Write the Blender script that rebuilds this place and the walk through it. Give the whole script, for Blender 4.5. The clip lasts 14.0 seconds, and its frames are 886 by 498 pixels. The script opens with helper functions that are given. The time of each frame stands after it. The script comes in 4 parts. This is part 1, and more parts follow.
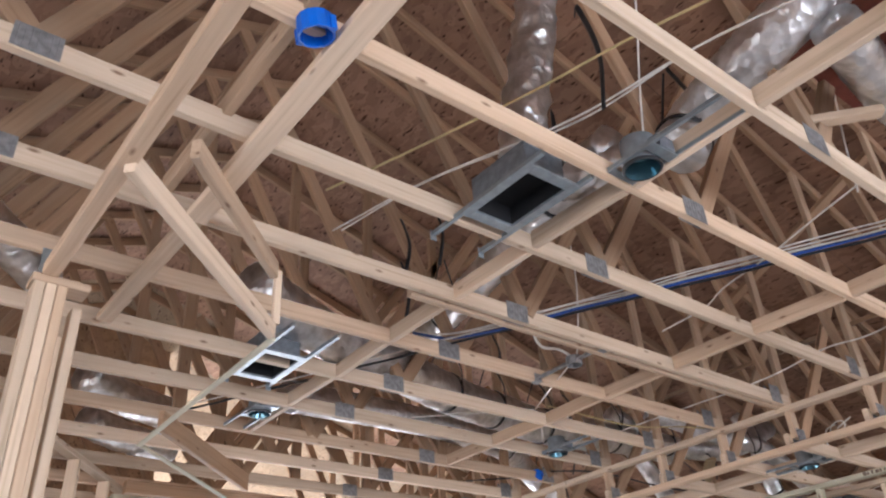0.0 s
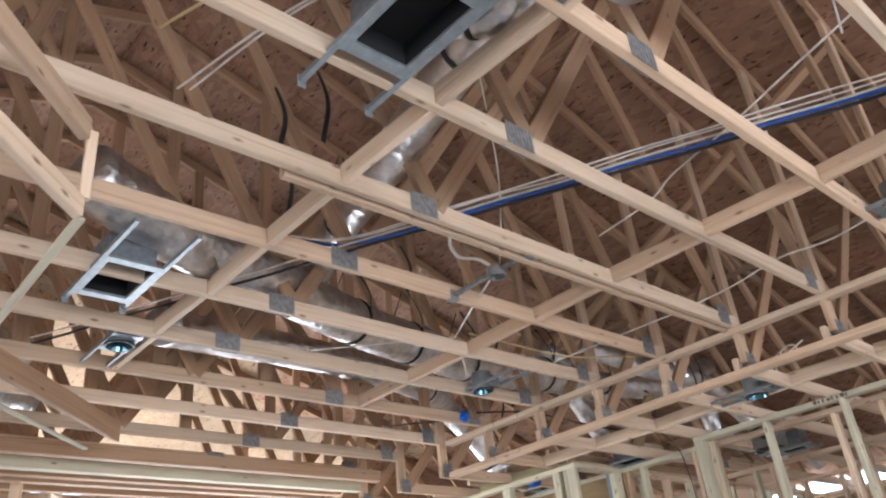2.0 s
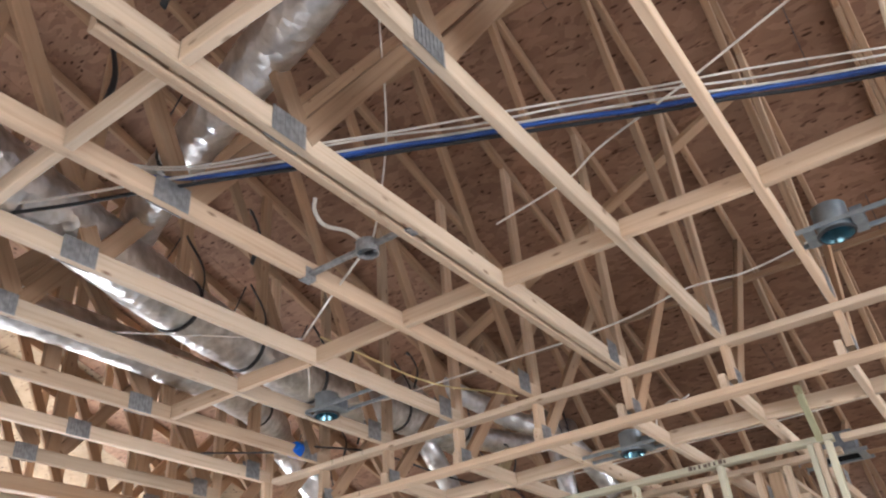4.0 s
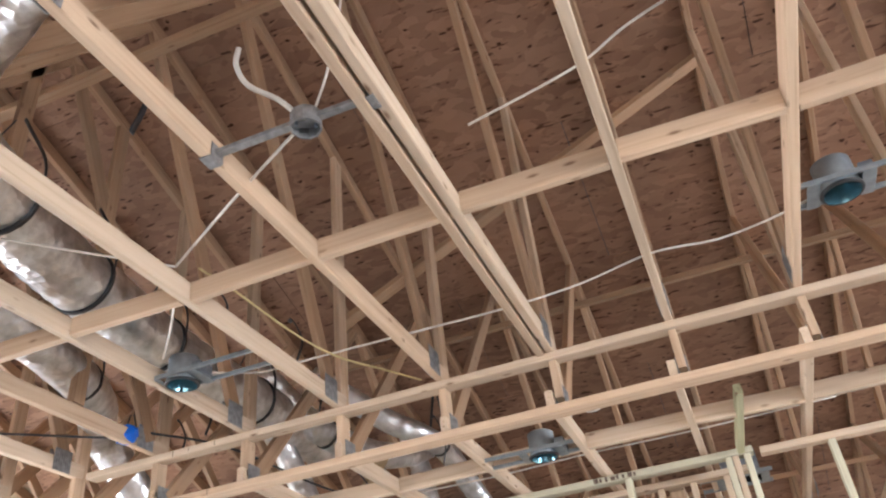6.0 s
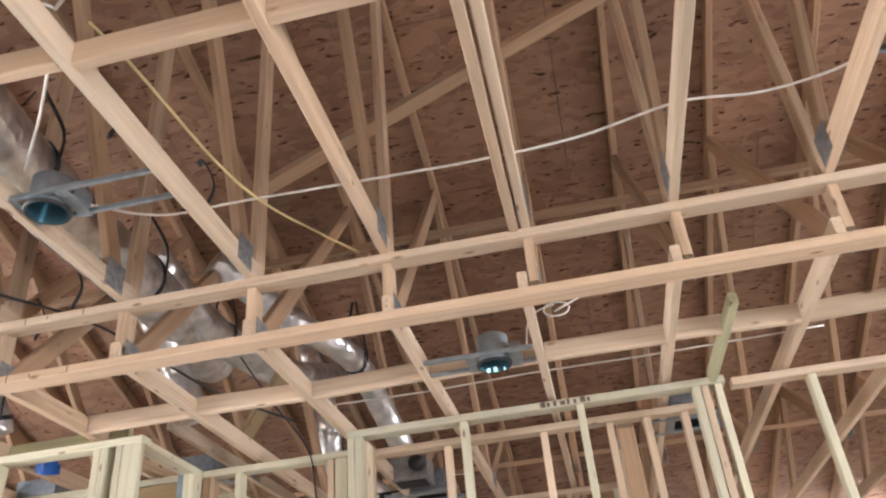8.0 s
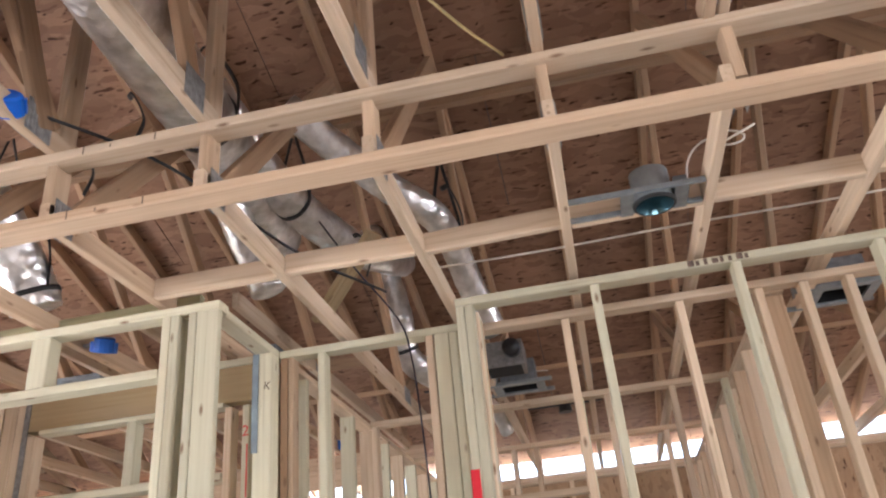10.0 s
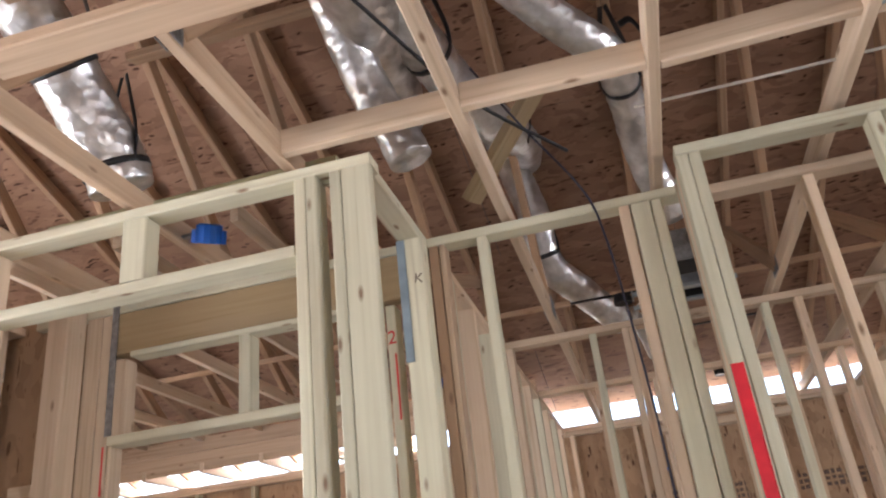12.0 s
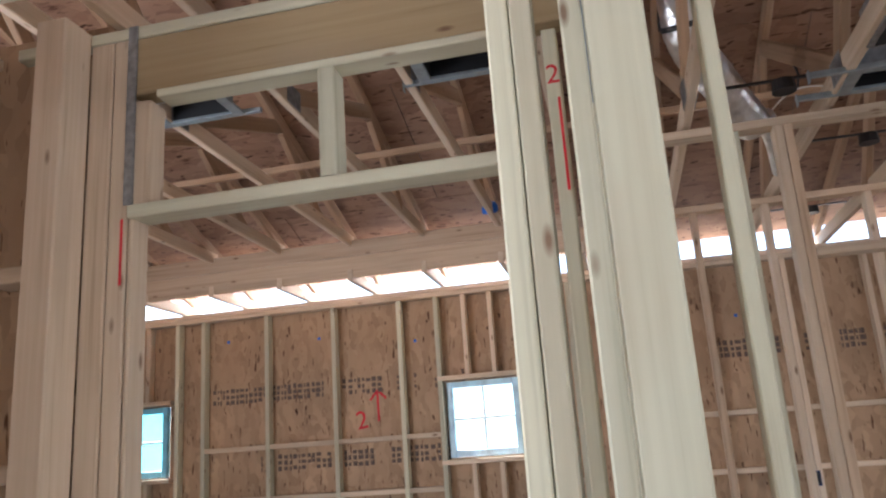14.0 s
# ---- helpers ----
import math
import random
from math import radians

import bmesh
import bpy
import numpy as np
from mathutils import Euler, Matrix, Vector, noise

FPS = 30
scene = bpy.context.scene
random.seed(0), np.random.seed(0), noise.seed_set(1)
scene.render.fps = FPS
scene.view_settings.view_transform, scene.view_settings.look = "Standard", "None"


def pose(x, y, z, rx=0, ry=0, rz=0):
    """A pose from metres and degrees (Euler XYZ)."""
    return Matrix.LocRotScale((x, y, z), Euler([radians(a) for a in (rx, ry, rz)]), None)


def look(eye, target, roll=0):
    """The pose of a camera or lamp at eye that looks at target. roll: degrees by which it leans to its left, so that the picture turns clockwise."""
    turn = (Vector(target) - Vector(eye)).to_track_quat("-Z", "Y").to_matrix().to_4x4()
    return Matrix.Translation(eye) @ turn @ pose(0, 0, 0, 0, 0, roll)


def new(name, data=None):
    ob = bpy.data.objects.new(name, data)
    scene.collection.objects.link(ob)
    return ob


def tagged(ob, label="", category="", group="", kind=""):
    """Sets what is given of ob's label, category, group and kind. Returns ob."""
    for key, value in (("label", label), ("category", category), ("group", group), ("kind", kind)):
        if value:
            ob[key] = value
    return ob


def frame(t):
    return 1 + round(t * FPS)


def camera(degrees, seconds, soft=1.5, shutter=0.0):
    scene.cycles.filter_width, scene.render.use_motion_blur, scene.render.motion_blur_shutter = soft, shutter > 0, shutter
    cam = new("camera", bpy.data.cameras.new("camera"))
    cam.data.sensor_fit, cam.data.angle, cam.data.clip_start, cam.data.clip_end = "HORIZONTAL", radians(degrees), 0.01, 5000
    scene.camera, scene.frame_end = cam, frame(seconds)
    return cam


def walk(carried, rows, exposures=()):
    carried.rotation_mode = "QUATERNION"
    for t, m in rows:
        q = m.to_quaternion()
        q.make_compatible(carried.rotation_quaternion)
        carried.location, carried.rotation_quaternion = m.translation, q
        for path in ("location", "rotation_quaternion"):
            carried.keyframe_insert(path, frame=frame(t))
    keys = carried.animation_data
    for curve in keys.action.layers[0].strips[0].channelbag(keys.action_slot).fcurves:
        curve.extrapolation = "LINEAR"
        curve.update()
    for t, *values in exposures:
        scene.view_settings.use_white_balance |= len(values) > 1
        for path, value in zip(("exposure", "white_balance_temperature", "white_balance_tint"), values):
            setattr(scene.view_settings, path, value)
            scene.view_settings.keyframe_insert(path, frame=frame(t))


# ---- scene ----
cam = camera(59.2, 14.0, 2.2)
PATH = [
    (0, (0.218, 0.247, 1.183), (-1.092, 1.34, 2.225), -3.7),
    (0.5, (0.11, 0.44, 1.231), (-1.119, 1.644, 2.251), -4.9),
    (1, (0.013, 0.651, 1.266), (-1.322, 1.803, 2.209), -6.2),
    (1.5, (-0.183, 0.778, 1.262), (-1.525, 1.942, 2.18), -6.9),
    (2, (-0.353, 0.972, 1.275), (-1.603, 2.213, 2.223), -6.7),
    (2.5, (-0.481, 1.182, 1.305), (-1.708, 2.419, 2.287), -5.9),
    (3, (-0.644, 1.309, 1.291), (-1.782, 2.626, 2.277), -5.4),
    (3.5, (-0.826, 1.421, 1.31), (-1.832, 2.817, 2.33), -5.1),
    (4, (-1.001, 1.61, 1.318), (-1.928, 3.029, 2.379), -4.8),
    (6.5, (-2.05, 2.36, 1.364), (-2.466, 3.964, 2.485), -6.6),
    (7, (-2.187, 2.578, 1.36), (-2.538, 4.207, 2.466), -5.7),
    (9.5, (-2.934, 3.504, 1.32), (-3.151, 5.253, 2.265), -6.6),
    (10, (-3.146, 3.649, 1.34), (-3.438, 5.406, 2.251), -5.6),
    (10.5, (-3.32, 3.877, 1.352), (-3.614, 5.636, 2.258), -5.8),
    (11, (-3.522, 4.069, 1.343), (-3.83, 5.825, 2.249), -5.9),
    (11.5, (-3.743, 4.223, 1.376), (-4.075, 5.99, 2.253), -6.2),
    (12, (-3.946, 4.454, 1.412), (-4.34, 6.228, 2.248), -6.7),
    (12.5, (-4.118, 4.642, 1.411), (-4.649, 6.416, 2.167), -5.5),
    (13, (-4.358, 4.93, 1.515), (-4.86, 6.774, 2.103), -4.2),
    (13.3, (-4.454, 5.033, 1.481), (-4.938, 6.902, 2.003), -4.1),
    (14, (-4.7, 5.296, 1.452), (-5.108, 7.189, 1.95), -4.0),
]
walk(cam, [(t, look(eye, target, roll)) for t, eye, target, roll in PATH], [(0, 2.32, 5950, 15), (2, 2.46, 5950, 12), (3, 2.48, 5950, 12), (4, 2.64, 6050, 11), (6.5, 3.0, 6150, 11), (7.2, 3.02, 6250, 11), (9.5, 2.88, 6350, 15), (11.5, 2.62, 6300, 15), (13.2, 2.5, 6200, 16), (14, 2.48, 5900, 13)])

# ---- world, sun, light ----
world = bpy.data.worlds.new("world")
scene.world = world
world.use_nodes = True
wn = world.node_tree.nodes
sky = wn.new("ShaderNodeTexSky")
sky.sky_type, sky.sun_disc = "NISHITA", False
SUN_EL, SUN_AZ = 56.0, -62.0
sky.sun_elevation, sky.sun_rotation = radians(SUN_EL), radians(SUN_AZ)
wn["Background"].inputs["Strength"].default_value = 0.15
world.node_tree.links.new(sky.outputs[0], wn["Background"].inputs["Color"])
sun = new("sun", bpy.data.lights.new("sun", "SUN"))
sun.data.energy, sun.data.angle, sun.data.color = 5.0, radians(0.5), (1.0, 0.95, 0.87)
sun_dir = Vector((math.sin(radians(SUN_AZ)) * math.cos(radians(SUN_EL)), math.cos(radians(SUN_AZ)) * math.cos(radians(SUN_EL)), math.sin(radians(SUN_EL))))
sun.matrix_basis = look(sun_dir * 30, (0, 0, 0))


def opening_fill(x, y, z, tx, ty, tz, w, h, power, color=(0.93, 0.96, 1.0)):
    la = bpy.data.lights.new("opening_fill", "AREA")
    la.shape, la.size, la.size_y, la.energy, la.color = "RECTANGLE", w, h, power, color
    ob = new("opening_fill", la)
    ob.matrix_basis = look((x, y, z), (tx, ty, tz))


# fill lamps added for unseen wide door openings and open east gable above plates
opening_fill(-2.0, -3.9, 1.25, -2.0, 2.0, 1.0, 5.4, 2.3, 12)
opening_fill(4.9, 1.5, 1.25, 1.0, 2.0, 0.2, 4.6, 2.3, 66)
opening_fill(4.9, 7.6, 3.45, -1.5, 8.0, 3.6, 4.6, 0.8, 80)
opening_fill(-9.3, 5.2, 1.25, -4.0, 5.2, 1.6, 3.6, 2.3, 46)

# daylight of the open eave above the north plates, as an added lamp
opening_fill(-7.0, 11.78, 2.86, -7.0, 8.0, 4.1, 4.5, 0.13, 12, (1.0, 0.97, 0.94))


# ---- materials ----
def material(name):
    m = bpy.data.materials.new(name)
    m.use_nodes = True
    return m, m.node_tree.nodes, m.node_tree.links, m.node_tree.nodes["Principled BSDF"]


def ramp(nodes, stops):
    r = nodes.new("ShaderNodeValToRGB")
    while len(r.color_ramp.elements) < len(stops):
        r.color_ramp.elements.new(0.5)
    for e, (p, c) in zip(r.color_ramp.elements, stops):
        e.position, e.color = p, (*c, 1)
    return r


def mapped(nodes, links, scale):
    tc, mp = nodes.new("ShaderNodeTexCoord"), nodes.new("ShaderNodeMapping")
    mp.inputs["Scale"].default_value = scale
    links.new(tc.outputs["Object"], mp.inputs["Vector"])
    return mp


def mixed(nodes, links, kind, fac, a, b):
    m = nodes.new("ShaderNodeMix")
    m.data_type, m.blend_type = "RGBA", kind
    for sock, v in ((m.inputs[0], fac), (m.inputs[6], a), (m.inputs[7], b)):
        if isinstance(v, (int, float)):
            sock.default_value = v
        elif isinstance(v, tuple):
            sock.default_value = (*v, 1)
        else:
            links.new(v, sock)
    return m.outputs[2]


def bumped(nodes, links, bs, height, strength, distance):
    b = nodes.new("ShaderNodeBump")
    b.inputs["Strength"].default_value, b.inputs["Distance"].default_value = strength, distance
    links.new(height, b.inputs["Height"])
    links.new(b.outputs[0], bs.inputs["Normal"])


def lumber(name, light, dark, stain=(0.36, 0.27, 0.19)):
    """Sawn softwood: grain along local x, knots, handling stains, each piece a little different."""
    m, n, l, bs = material(name)
    info = n.new("ShaderNodeObjectInfo")
    tc = n.new("ShaderNodeTexCoord")
    off = n.new("ShaderNodeVectorMath")
    off.operation = "MULTIPLY_ADD"
    off.inputs[1].default_value = (37.0, 11.0, 5.0)
    l.new(info.outputs["Random"], off.inputs[0])
    l.new(tc.outputs["Object"], off.inputs[2])

    def mp(scale):
        q = n.new("ShaderNodeMapping")
        q.inputs["Scale"].default_value = scale
        l.new(off.outputs[0], q.inputs["Vector"])
        return q.outputs[0]
    g = n.new("ShaderNodeTexNoise")
    g.inputs["Scale"].default_value, g.inputs["Detail"].default_value = 1.0, 5.0
    l.new(mp((1.6, 55.0, 55.0)), g.inputs["Vector"])
    gr = ramp(n, [(0.27, tuple(v * 0.9 for v in dark)), (0.40, tuple(v * 0.5 + u * 0.5 for v, u in zip(dark, light))), (0.66, light)])
    l.new(g.outputs[0], gr.inputs[0])
    b = n.new("ShaderNodeTexNoise")
    b.inputs["Scale"].default_value, b.inputs["Detail"].default_value = 1.0, 3.0
    l.new(mp((1.3, 7.0, 7.0)), b.inputs["Vector"])
    br = ramp(n, [(0.52, (0, 0, 0)), (0.75, (1, 1, 1))])
    l.new(b.outputs[0], br.inputs[0])
    col = mixed(n, l, "MIX", 0.0, gr.outputs[0], stain)
    sc = n.new("ShaderNodeMath")
    sc.operation = "MULTIPLY"
    sc.inputs[1].default_value = 0.55
    l.new(br.outputs[0], sc.inputs[0])
    l.new(sc.outputs[0], col.node.inputs[0])
    k = n.new("ShaderNodeTexVoronoi")
    k.inputs["Scale"].default_value = 1.0
    l.new(mp((7.0, 20.0, 20.0)), k.inputs["Vector"])
    kr = ramp(n, [(0.07, (0.9, 0.9, 0.9)), (0.22, (0, 0, 0))])
    l.new(k.outputs["Distance"], kr.inputs[0])
    ks = n.new("ShaderNodeSeparateColor")
    l.new(k.outputs["Color"], ks.inputs[0])
    kt = n.new("ShaderNodeMath")
    kt.operation = "GREATER_THAN"
    kt.inputs[1].default_value = 0.74
    l.new(ks.outputs[0], kt.inputs[0])
    km = n.new("ShaderNodeMath")
    km.operation = "MULTIPLY"
    l.new(kt.outputs[0], km.inputs[0])
    l.new(kr.outputs[0], km.inputs[1])
    kc = mixed(n, l, "MIX", km.outputs[0], col, (0.20, 0.11, 0.065))
    hv = n.new("ShaderNodeHueSaturation")
    mr = n.new("ShaderNodeMapRange")
    mr.inputs["To Min"].default_value, mr.inputs["To Max"].default_value = 0.78, 1.12
    l.new(info.outputs["Random"], mr.inputs["Value"])
    l.new(mr.outputs[0], hv.inputs["Value"])
    l.new(kc, hv.inputs["Color"])
    l.new(hv.outputs[0], bs.inputs["Base Color"])
    bs.inputs["Roughness"].default_value = 0.72
    bs.inputs["Specular IOR Level"].default_value = 0.25
    bumped(n, l, bs, g.outputs[0], 0.35, 0.002)
    return m


def plain(name, color, rough=0.6, metal=0.0, vary=0.25, scale=9.0, bump=0.15):
    m, n, l, bs = material(name)
    t = n.new("ShaderNodeTexNoise")
    t.inputs["Scale"].default_value, t.inputs["Detail"].default_value = scale, 4.0
    l.new(mapped(n, l, (1, 1, 1)).outputs[0], t.inputs["Vector"])
    r = ramp(n, [(0.3, tuple(c * (1 - vary) for c in color)), (0.7, tuple(min(1, c * (1 + vary)) for c in color))])
    l.new(t.outputs[0], r.inputs[0])
    l.new(r.outputs[0], bs.inputs["Base Color"])
    bs.inputs["Roughness"].default_value, bs.inputs["Metallic"].default_value = rough, metal
    bumped(n, l, bs, t.outputs[0], bump, 0.004)
    return m


def osb_board(name, light, dark, sparse=0.80):
    """Strand board: overlapping flakes with a few dark ones."""
    m, n, l, bs = material(name)
    v = n.new("ShaderNodeTexVoronoi")
    v.inputs["Scale"].default_value = 1.0
    w = n.new("ShaderNodeTexNoise")
    w.inputs["Scale"].default_value = 6.0
    base = mapped(n, l, (9, 22, 16))
    add = n.new("ShaderNodeVectorMath")
    add.operation = "MULTIPLY_ADD"
    add.inputs[1].default_value = (2.5, 2.5, 2.5)
    l.new(mapped(n, l, (1, 1, 1)).outputs[0], w.inputs["Vector"])
    l.new(w.outputs["Color"], add.inputs[0])
    l.new(base.outputs[0], add.inputs[2])
    l.new(add.outputs[0], v.inputs["Vector"])
    r = ramp(n, [(0.0, dark), (0.45, tuple((a + b) / 2 for a, b in zip(light, dark))), (1.0, light)])
    sep = n.new("ShaderNodeSeparateColor")
    l.new(v.outputs["Color"], sep.inputs[0])
    l.new(sep.outputs[0], r.inputs[0])
    f = n.new("ShaderNodeTexNoise")
    f.inputs["Scale"].default_value, f.inputs["Detail"].default_value = 1.0, 3.0
    l.new(mapped(n, l, (7, 34, 20)).outputs[0], f.inputs["Vector"])
    fr = ramp(n, [(0.635, (0, 0, 0)), (0.70, (0.95, 0.95, 0.95))])
    l.new(f.outputs[0], fr.inputs[0])
    c = mixed(n, l, "MIX", fr.outputs[0], r.outputs[0], (0.09, 0.035, 0.015))
    q = n.new("ShaderNodeTexVoronoi")
    q.inputs["Scale"].default_value = 1.0
    wide = n.new("ShaderNodeVectorMath")
    wide.operation = "MULTIPLY_ADD"
    wide.inputs[1].default_value = (3.5, 3.5, 3.5)
    l.new(w.outputs["Color"], wide.inputs[0])
    l.new(mapped(n, l, (13, 36, 30)).outputs[0], wide.inputs[2])
    l.new(wide.outputs[0], q.inputs["Vector"])
    qs = n.new("ShaderNodeSeparateColor")
    l.new(q.outputs["Color"], qs.inputs[0])
    pick = ramp(n, [(sparse, (0, 0, 0)), (sparse + 0.09, (1, 1, 1))])
    l.new(qs.outputs[1], pick.inputs[0])
    core = ramp(n, [(0.26, (1, 1, 1)), (0.42, (0, 0, 0))])
    l.new(q.outputs["Distance"], core.inputs[0])
    c = mixed(n, l, "MIX", mixed(n, l, "MULTIPLY", 1.0, pick.outputs[0], core.outputs[0]), c, (0.07, 0.028, 0.012))
    big = n.new("ShaderNodeTexNoise")
    big.inputs["Scale"].default_value = 0.9
    l.new(mapped(n, l, (1, 1, 1)).outputs[0], big.inputs["Vector"])
    bigr = ramp(n, [(0.3, (0.78, 0.76, 0.74)), (0.7, (1.12, 1.1, 1.08))])
    l.new(big.outputs[0], bigr.inputs[0])
    c = mixed(n, l, "MULTIPLY", 1.0, c, bigr.outputs[0])
    l.new(c, bs.inputs["Base Color"])
    bs.inputs["Roughness"].default_value = 0.68
    bs.inputs["Specular IOR Level"].default_value = 0.3
    bumped(n, l, bs, sep.outputs[0], 0.3, 0.002)
    return m


def foil_film(name):
    m, n, l, bs = material(name)
    a, b = n.new("ShaderNodeTexNoise"), n.new("ShaderNodeTexVoronoi")
    a.inputs["Scale"].default_value, a.inputs["Detail"].default_value = 13.0, 5.0
    b.inputs["Scale"].default_value = 23.0
    mp = mapped(n, l, (1, 1, 1)).outputs[0]
    l.new(mp, a.inputs["Vector"]), l.new(mp, b.inputs["Vector"])
    s = n.new("ShaderNodeMath")
    l.new(a.outputs[0], s.inputs[0]), l.new(b.outputs["Distance"], s.inputs[1])
    r = ramp(n, [(0.3, (0.50, 0.49, 0.48)), (0.7, (0.86, 0.86, 0.87))])
    l.new(a.outputs[0], r.inputs[0]), l.new(r.outputs[0], bs.inputs["Base Color"])
    bs.inputs["Metallic"].default_value, bs.inputs["Roughness"].default_value = 0.95, 0.33
    bumped(n, l, bs, s.outputs[0], 0.36, 0.018)
    return m


WOOD = lumber("lumber_pale", (0.67, 0.53, 0.395), (0.56, 0.42, 0.29))
WOOD_WARM = lumber("lumber_warm", (0.61, 0.45, 0.315), (0.48, 0.33, 0.215))
# browner lumber: roof shade put into the colour for webs; also for brown boards
WOOD_BROWN_SHADE = lumber("lumber_brown_shade", (0.41, 0.265, 0.165), (0.31, 0.19, 0.112))
WOOD_STUD = lumber("lumber_stud", (0.61, 0.58, 0.44), (0.51, 0.475, 0.345), (0.42, 0.34, 0.24))
WOOD_GREEN = lumber("lumber_treated", (0.50, 0.48, 0.30), (0.38, 0.36, 0.22))
WOOD_BEAM = lumber("lumber_beam", (0.46, 0.34, 0.195), (0.37, 0.26, 0.14))
OSB_ROOF = osb_board("osb_roof", (0.36, 0.218, 0.146), (0.245, 0.138, 0.09))
# paler copy of the roof board, outdoor daylight put into its colour
OSB_LIT = osb_board("osb_porch_lit", (0.37, 0.285, 0.20), (0.30, 0.225, 0.15))
OSB_WALL = osb_board("osb_wall", (0.46, 0.31, 0.195), (0.34, 0.22, 0.135), 0.90)
OSB_RED = plain("red_panel", (0.25, 0.07, 0.045), 0.8)
STEEL = plain("galvanised_steel", (0.22, 0.245, 0.275), 0.58, 0.65, 0.2, 26.0, 0.1)
PLATE = plain("truss_plate_steel", (0.255, 0.25, 0.25), 0.55, 0.5, 0.25, 40.0, 0.2)
GALV = plain("bright_galvanised_steel", (0.28, 0.315, 0.335), 0.5, 0.7, 0.15, 22.0, 0.06)
FOIL = foil_film("foil_jacket")
BLACK = plain("black_plastic", (0.012, 0.012, 0.014), 0.5)
# near black: the shade inside boots and grilles, put in as colour
CAVITY_SHADE = plain("cavity_shade", (0.006, 0.006, 0.007), 0.8)
BLUE = plain("blue_plastic", (0.0, 0.11, 0.55), 0.42, 0.0, 0.15)
NAVY = plain("navy_box", (0.01, 0.025, 0.10), 0.5)
BLUE_CABLE = plain("blue_cable", (0.02, 0.075, 0.30), 0.4)
DARK_CABLE = plain("dark_violet_cable", (0.016, 0.014, 0.035), 0.5)
WHITE_CABLE = plain("white_cable", (0.74, 0.70, 0.64), 0.5)
YELLOW_CABLE = plain("yellow_cable", (0.58, 0.46, 0.22), 0.5)
RED_PAINT = plain("red_paint", (0.62, 0.015, 0.03), 0.7)
INK = plain("black_ink", (0.13, 0.09, 0.07), 0.85, 0.0, 0.5, 30.0)
TAPE = plain("grey_tape", (0.22, 0.28, 0.32), 0.55)
CONCRETE = plain("concrete_slab", (0.50, 0.475, 0.435), 0.85, 0.0, 0.2, 2.2, 0.3)
SAND = plain("sandy_ground", (0.62, 0.56, 0.47), 0.95, 0.0, 0.2, 0.8, 0.5)
# for unseen covers that stop light leaking at board gaps
LIGHT_STOP = plain("light_stop_sheet", (0.10, 0.10, 0.11), 0.9)
VINYL = plain("white_vinyl", (0.78, 0.79, 0.80), 0.4, 0.0, 0.05)
FILM = plain("protective_film", (0.22, 0.55, 0.75), 0.3)
FILM_PALE = plain("pale_film", (0.50, 0.68, 0.82), 0.3)
LENS = plain("lamp_cone", (0.10, 0.20, 0.24), 0.12, 0.75, 0.2, 6.0, 0.05)
def film_glass(name, color):
    m, n, l, bs = material(name)
    bs.inputs["Transmission Weight"].default_value, bs.inputs["Roughness"].default_value = 1.0, 0.25
    bs.inputs["Base Color"].default_value = (*color, 1)
    return m


GLASS_BLUE, GLASS_PALE = film_glass("glass_with_blue_film", (0.16, 0.62, 0.78)), film_glass("glass_with_pale_film", (0.50, 0.74, 0.86))

# ---- building helpers ----
AT = {}


def put(ob, m, parent=None):
    """Stand ob at the world pose m, under parent."""
    AT[ob] = m
    if parent is not None:
        ob.parent = parent
        ob.matrix_parent_inverse = AT[parent].inverted()
    ob.matrix_basis = m
    return ob


def thing(name, at, label, category, group="", kind=""):
    return tagged(put(new(name), Matrix.Translation(at)), label, category, group, kind)


def link_mesh(name, bm, mat, m, parent=None, label="", smooth=False):
    me = bpy.data.meshes.new(name)
    bm.to_mesh(me)
    bm.free()
    if smooth:
        for p in me.polygons:
            p.use_smooth = True
    me.materials.append(mat)
    ob = put(new(name, me), m, parent)
    return tagged(ob, label)


def bar(bm, l, w, h, c=0.004, m=Matrix()):
    """A sawn board along x with eased edges."""
    ring = [(-w / 2 + c, -h / 2), (w / 2 - c, -h / 2), (w / 2, -h / 2 + c), (w / 2, h / 2 - c), (w / 2 - c, h / 2), (-w / 2 + c, h / 2), (-w / 2, h / 2 - c), (-w / 2, -h / 2 + c)]
    ends = [[bm.verts.new(m @ Vector((x, y, z))) for y, z in ring] for x in (0, l)]
    for i in range(8):
        j = (i + 1) % 8
        bm.faces.new((ends[0][i], ends[1][i], ends[1][j], ends[0][j]))
    bm.faces.new(ends[0])
    bm.faces.new(list(reversed(ends[1])))
    bmesh.ops.recalc_face_normals(bm, faces=bm.faces)


def along(a, b, up=(0, 0, 1)):
    """A pose at a whose x points to b and whose z leans to up."""
    a, b = Vector(a), Vector(b)
    x = (b - a).normalized()
    y = Vector(up).cross(x).normalized()
    return Matrix.Translation(a) @ Matrix((x, y, x.cross(y))).transposed().to_4x4()


def stick(name, a, b, w, h, mat, parent=None, label="", up=(0, 0, 1), c=0.004):
    """A board from a to b, w wide (sideways) and h high (towards up); a and b are the ends of its middle line."""
    bm = bmesh.new()
    bar(bm, (Vector(b) - Vector(a)).length, w, h, c)
    return link_mesh(name, bm, mat, along(a, b, up), parent, label)


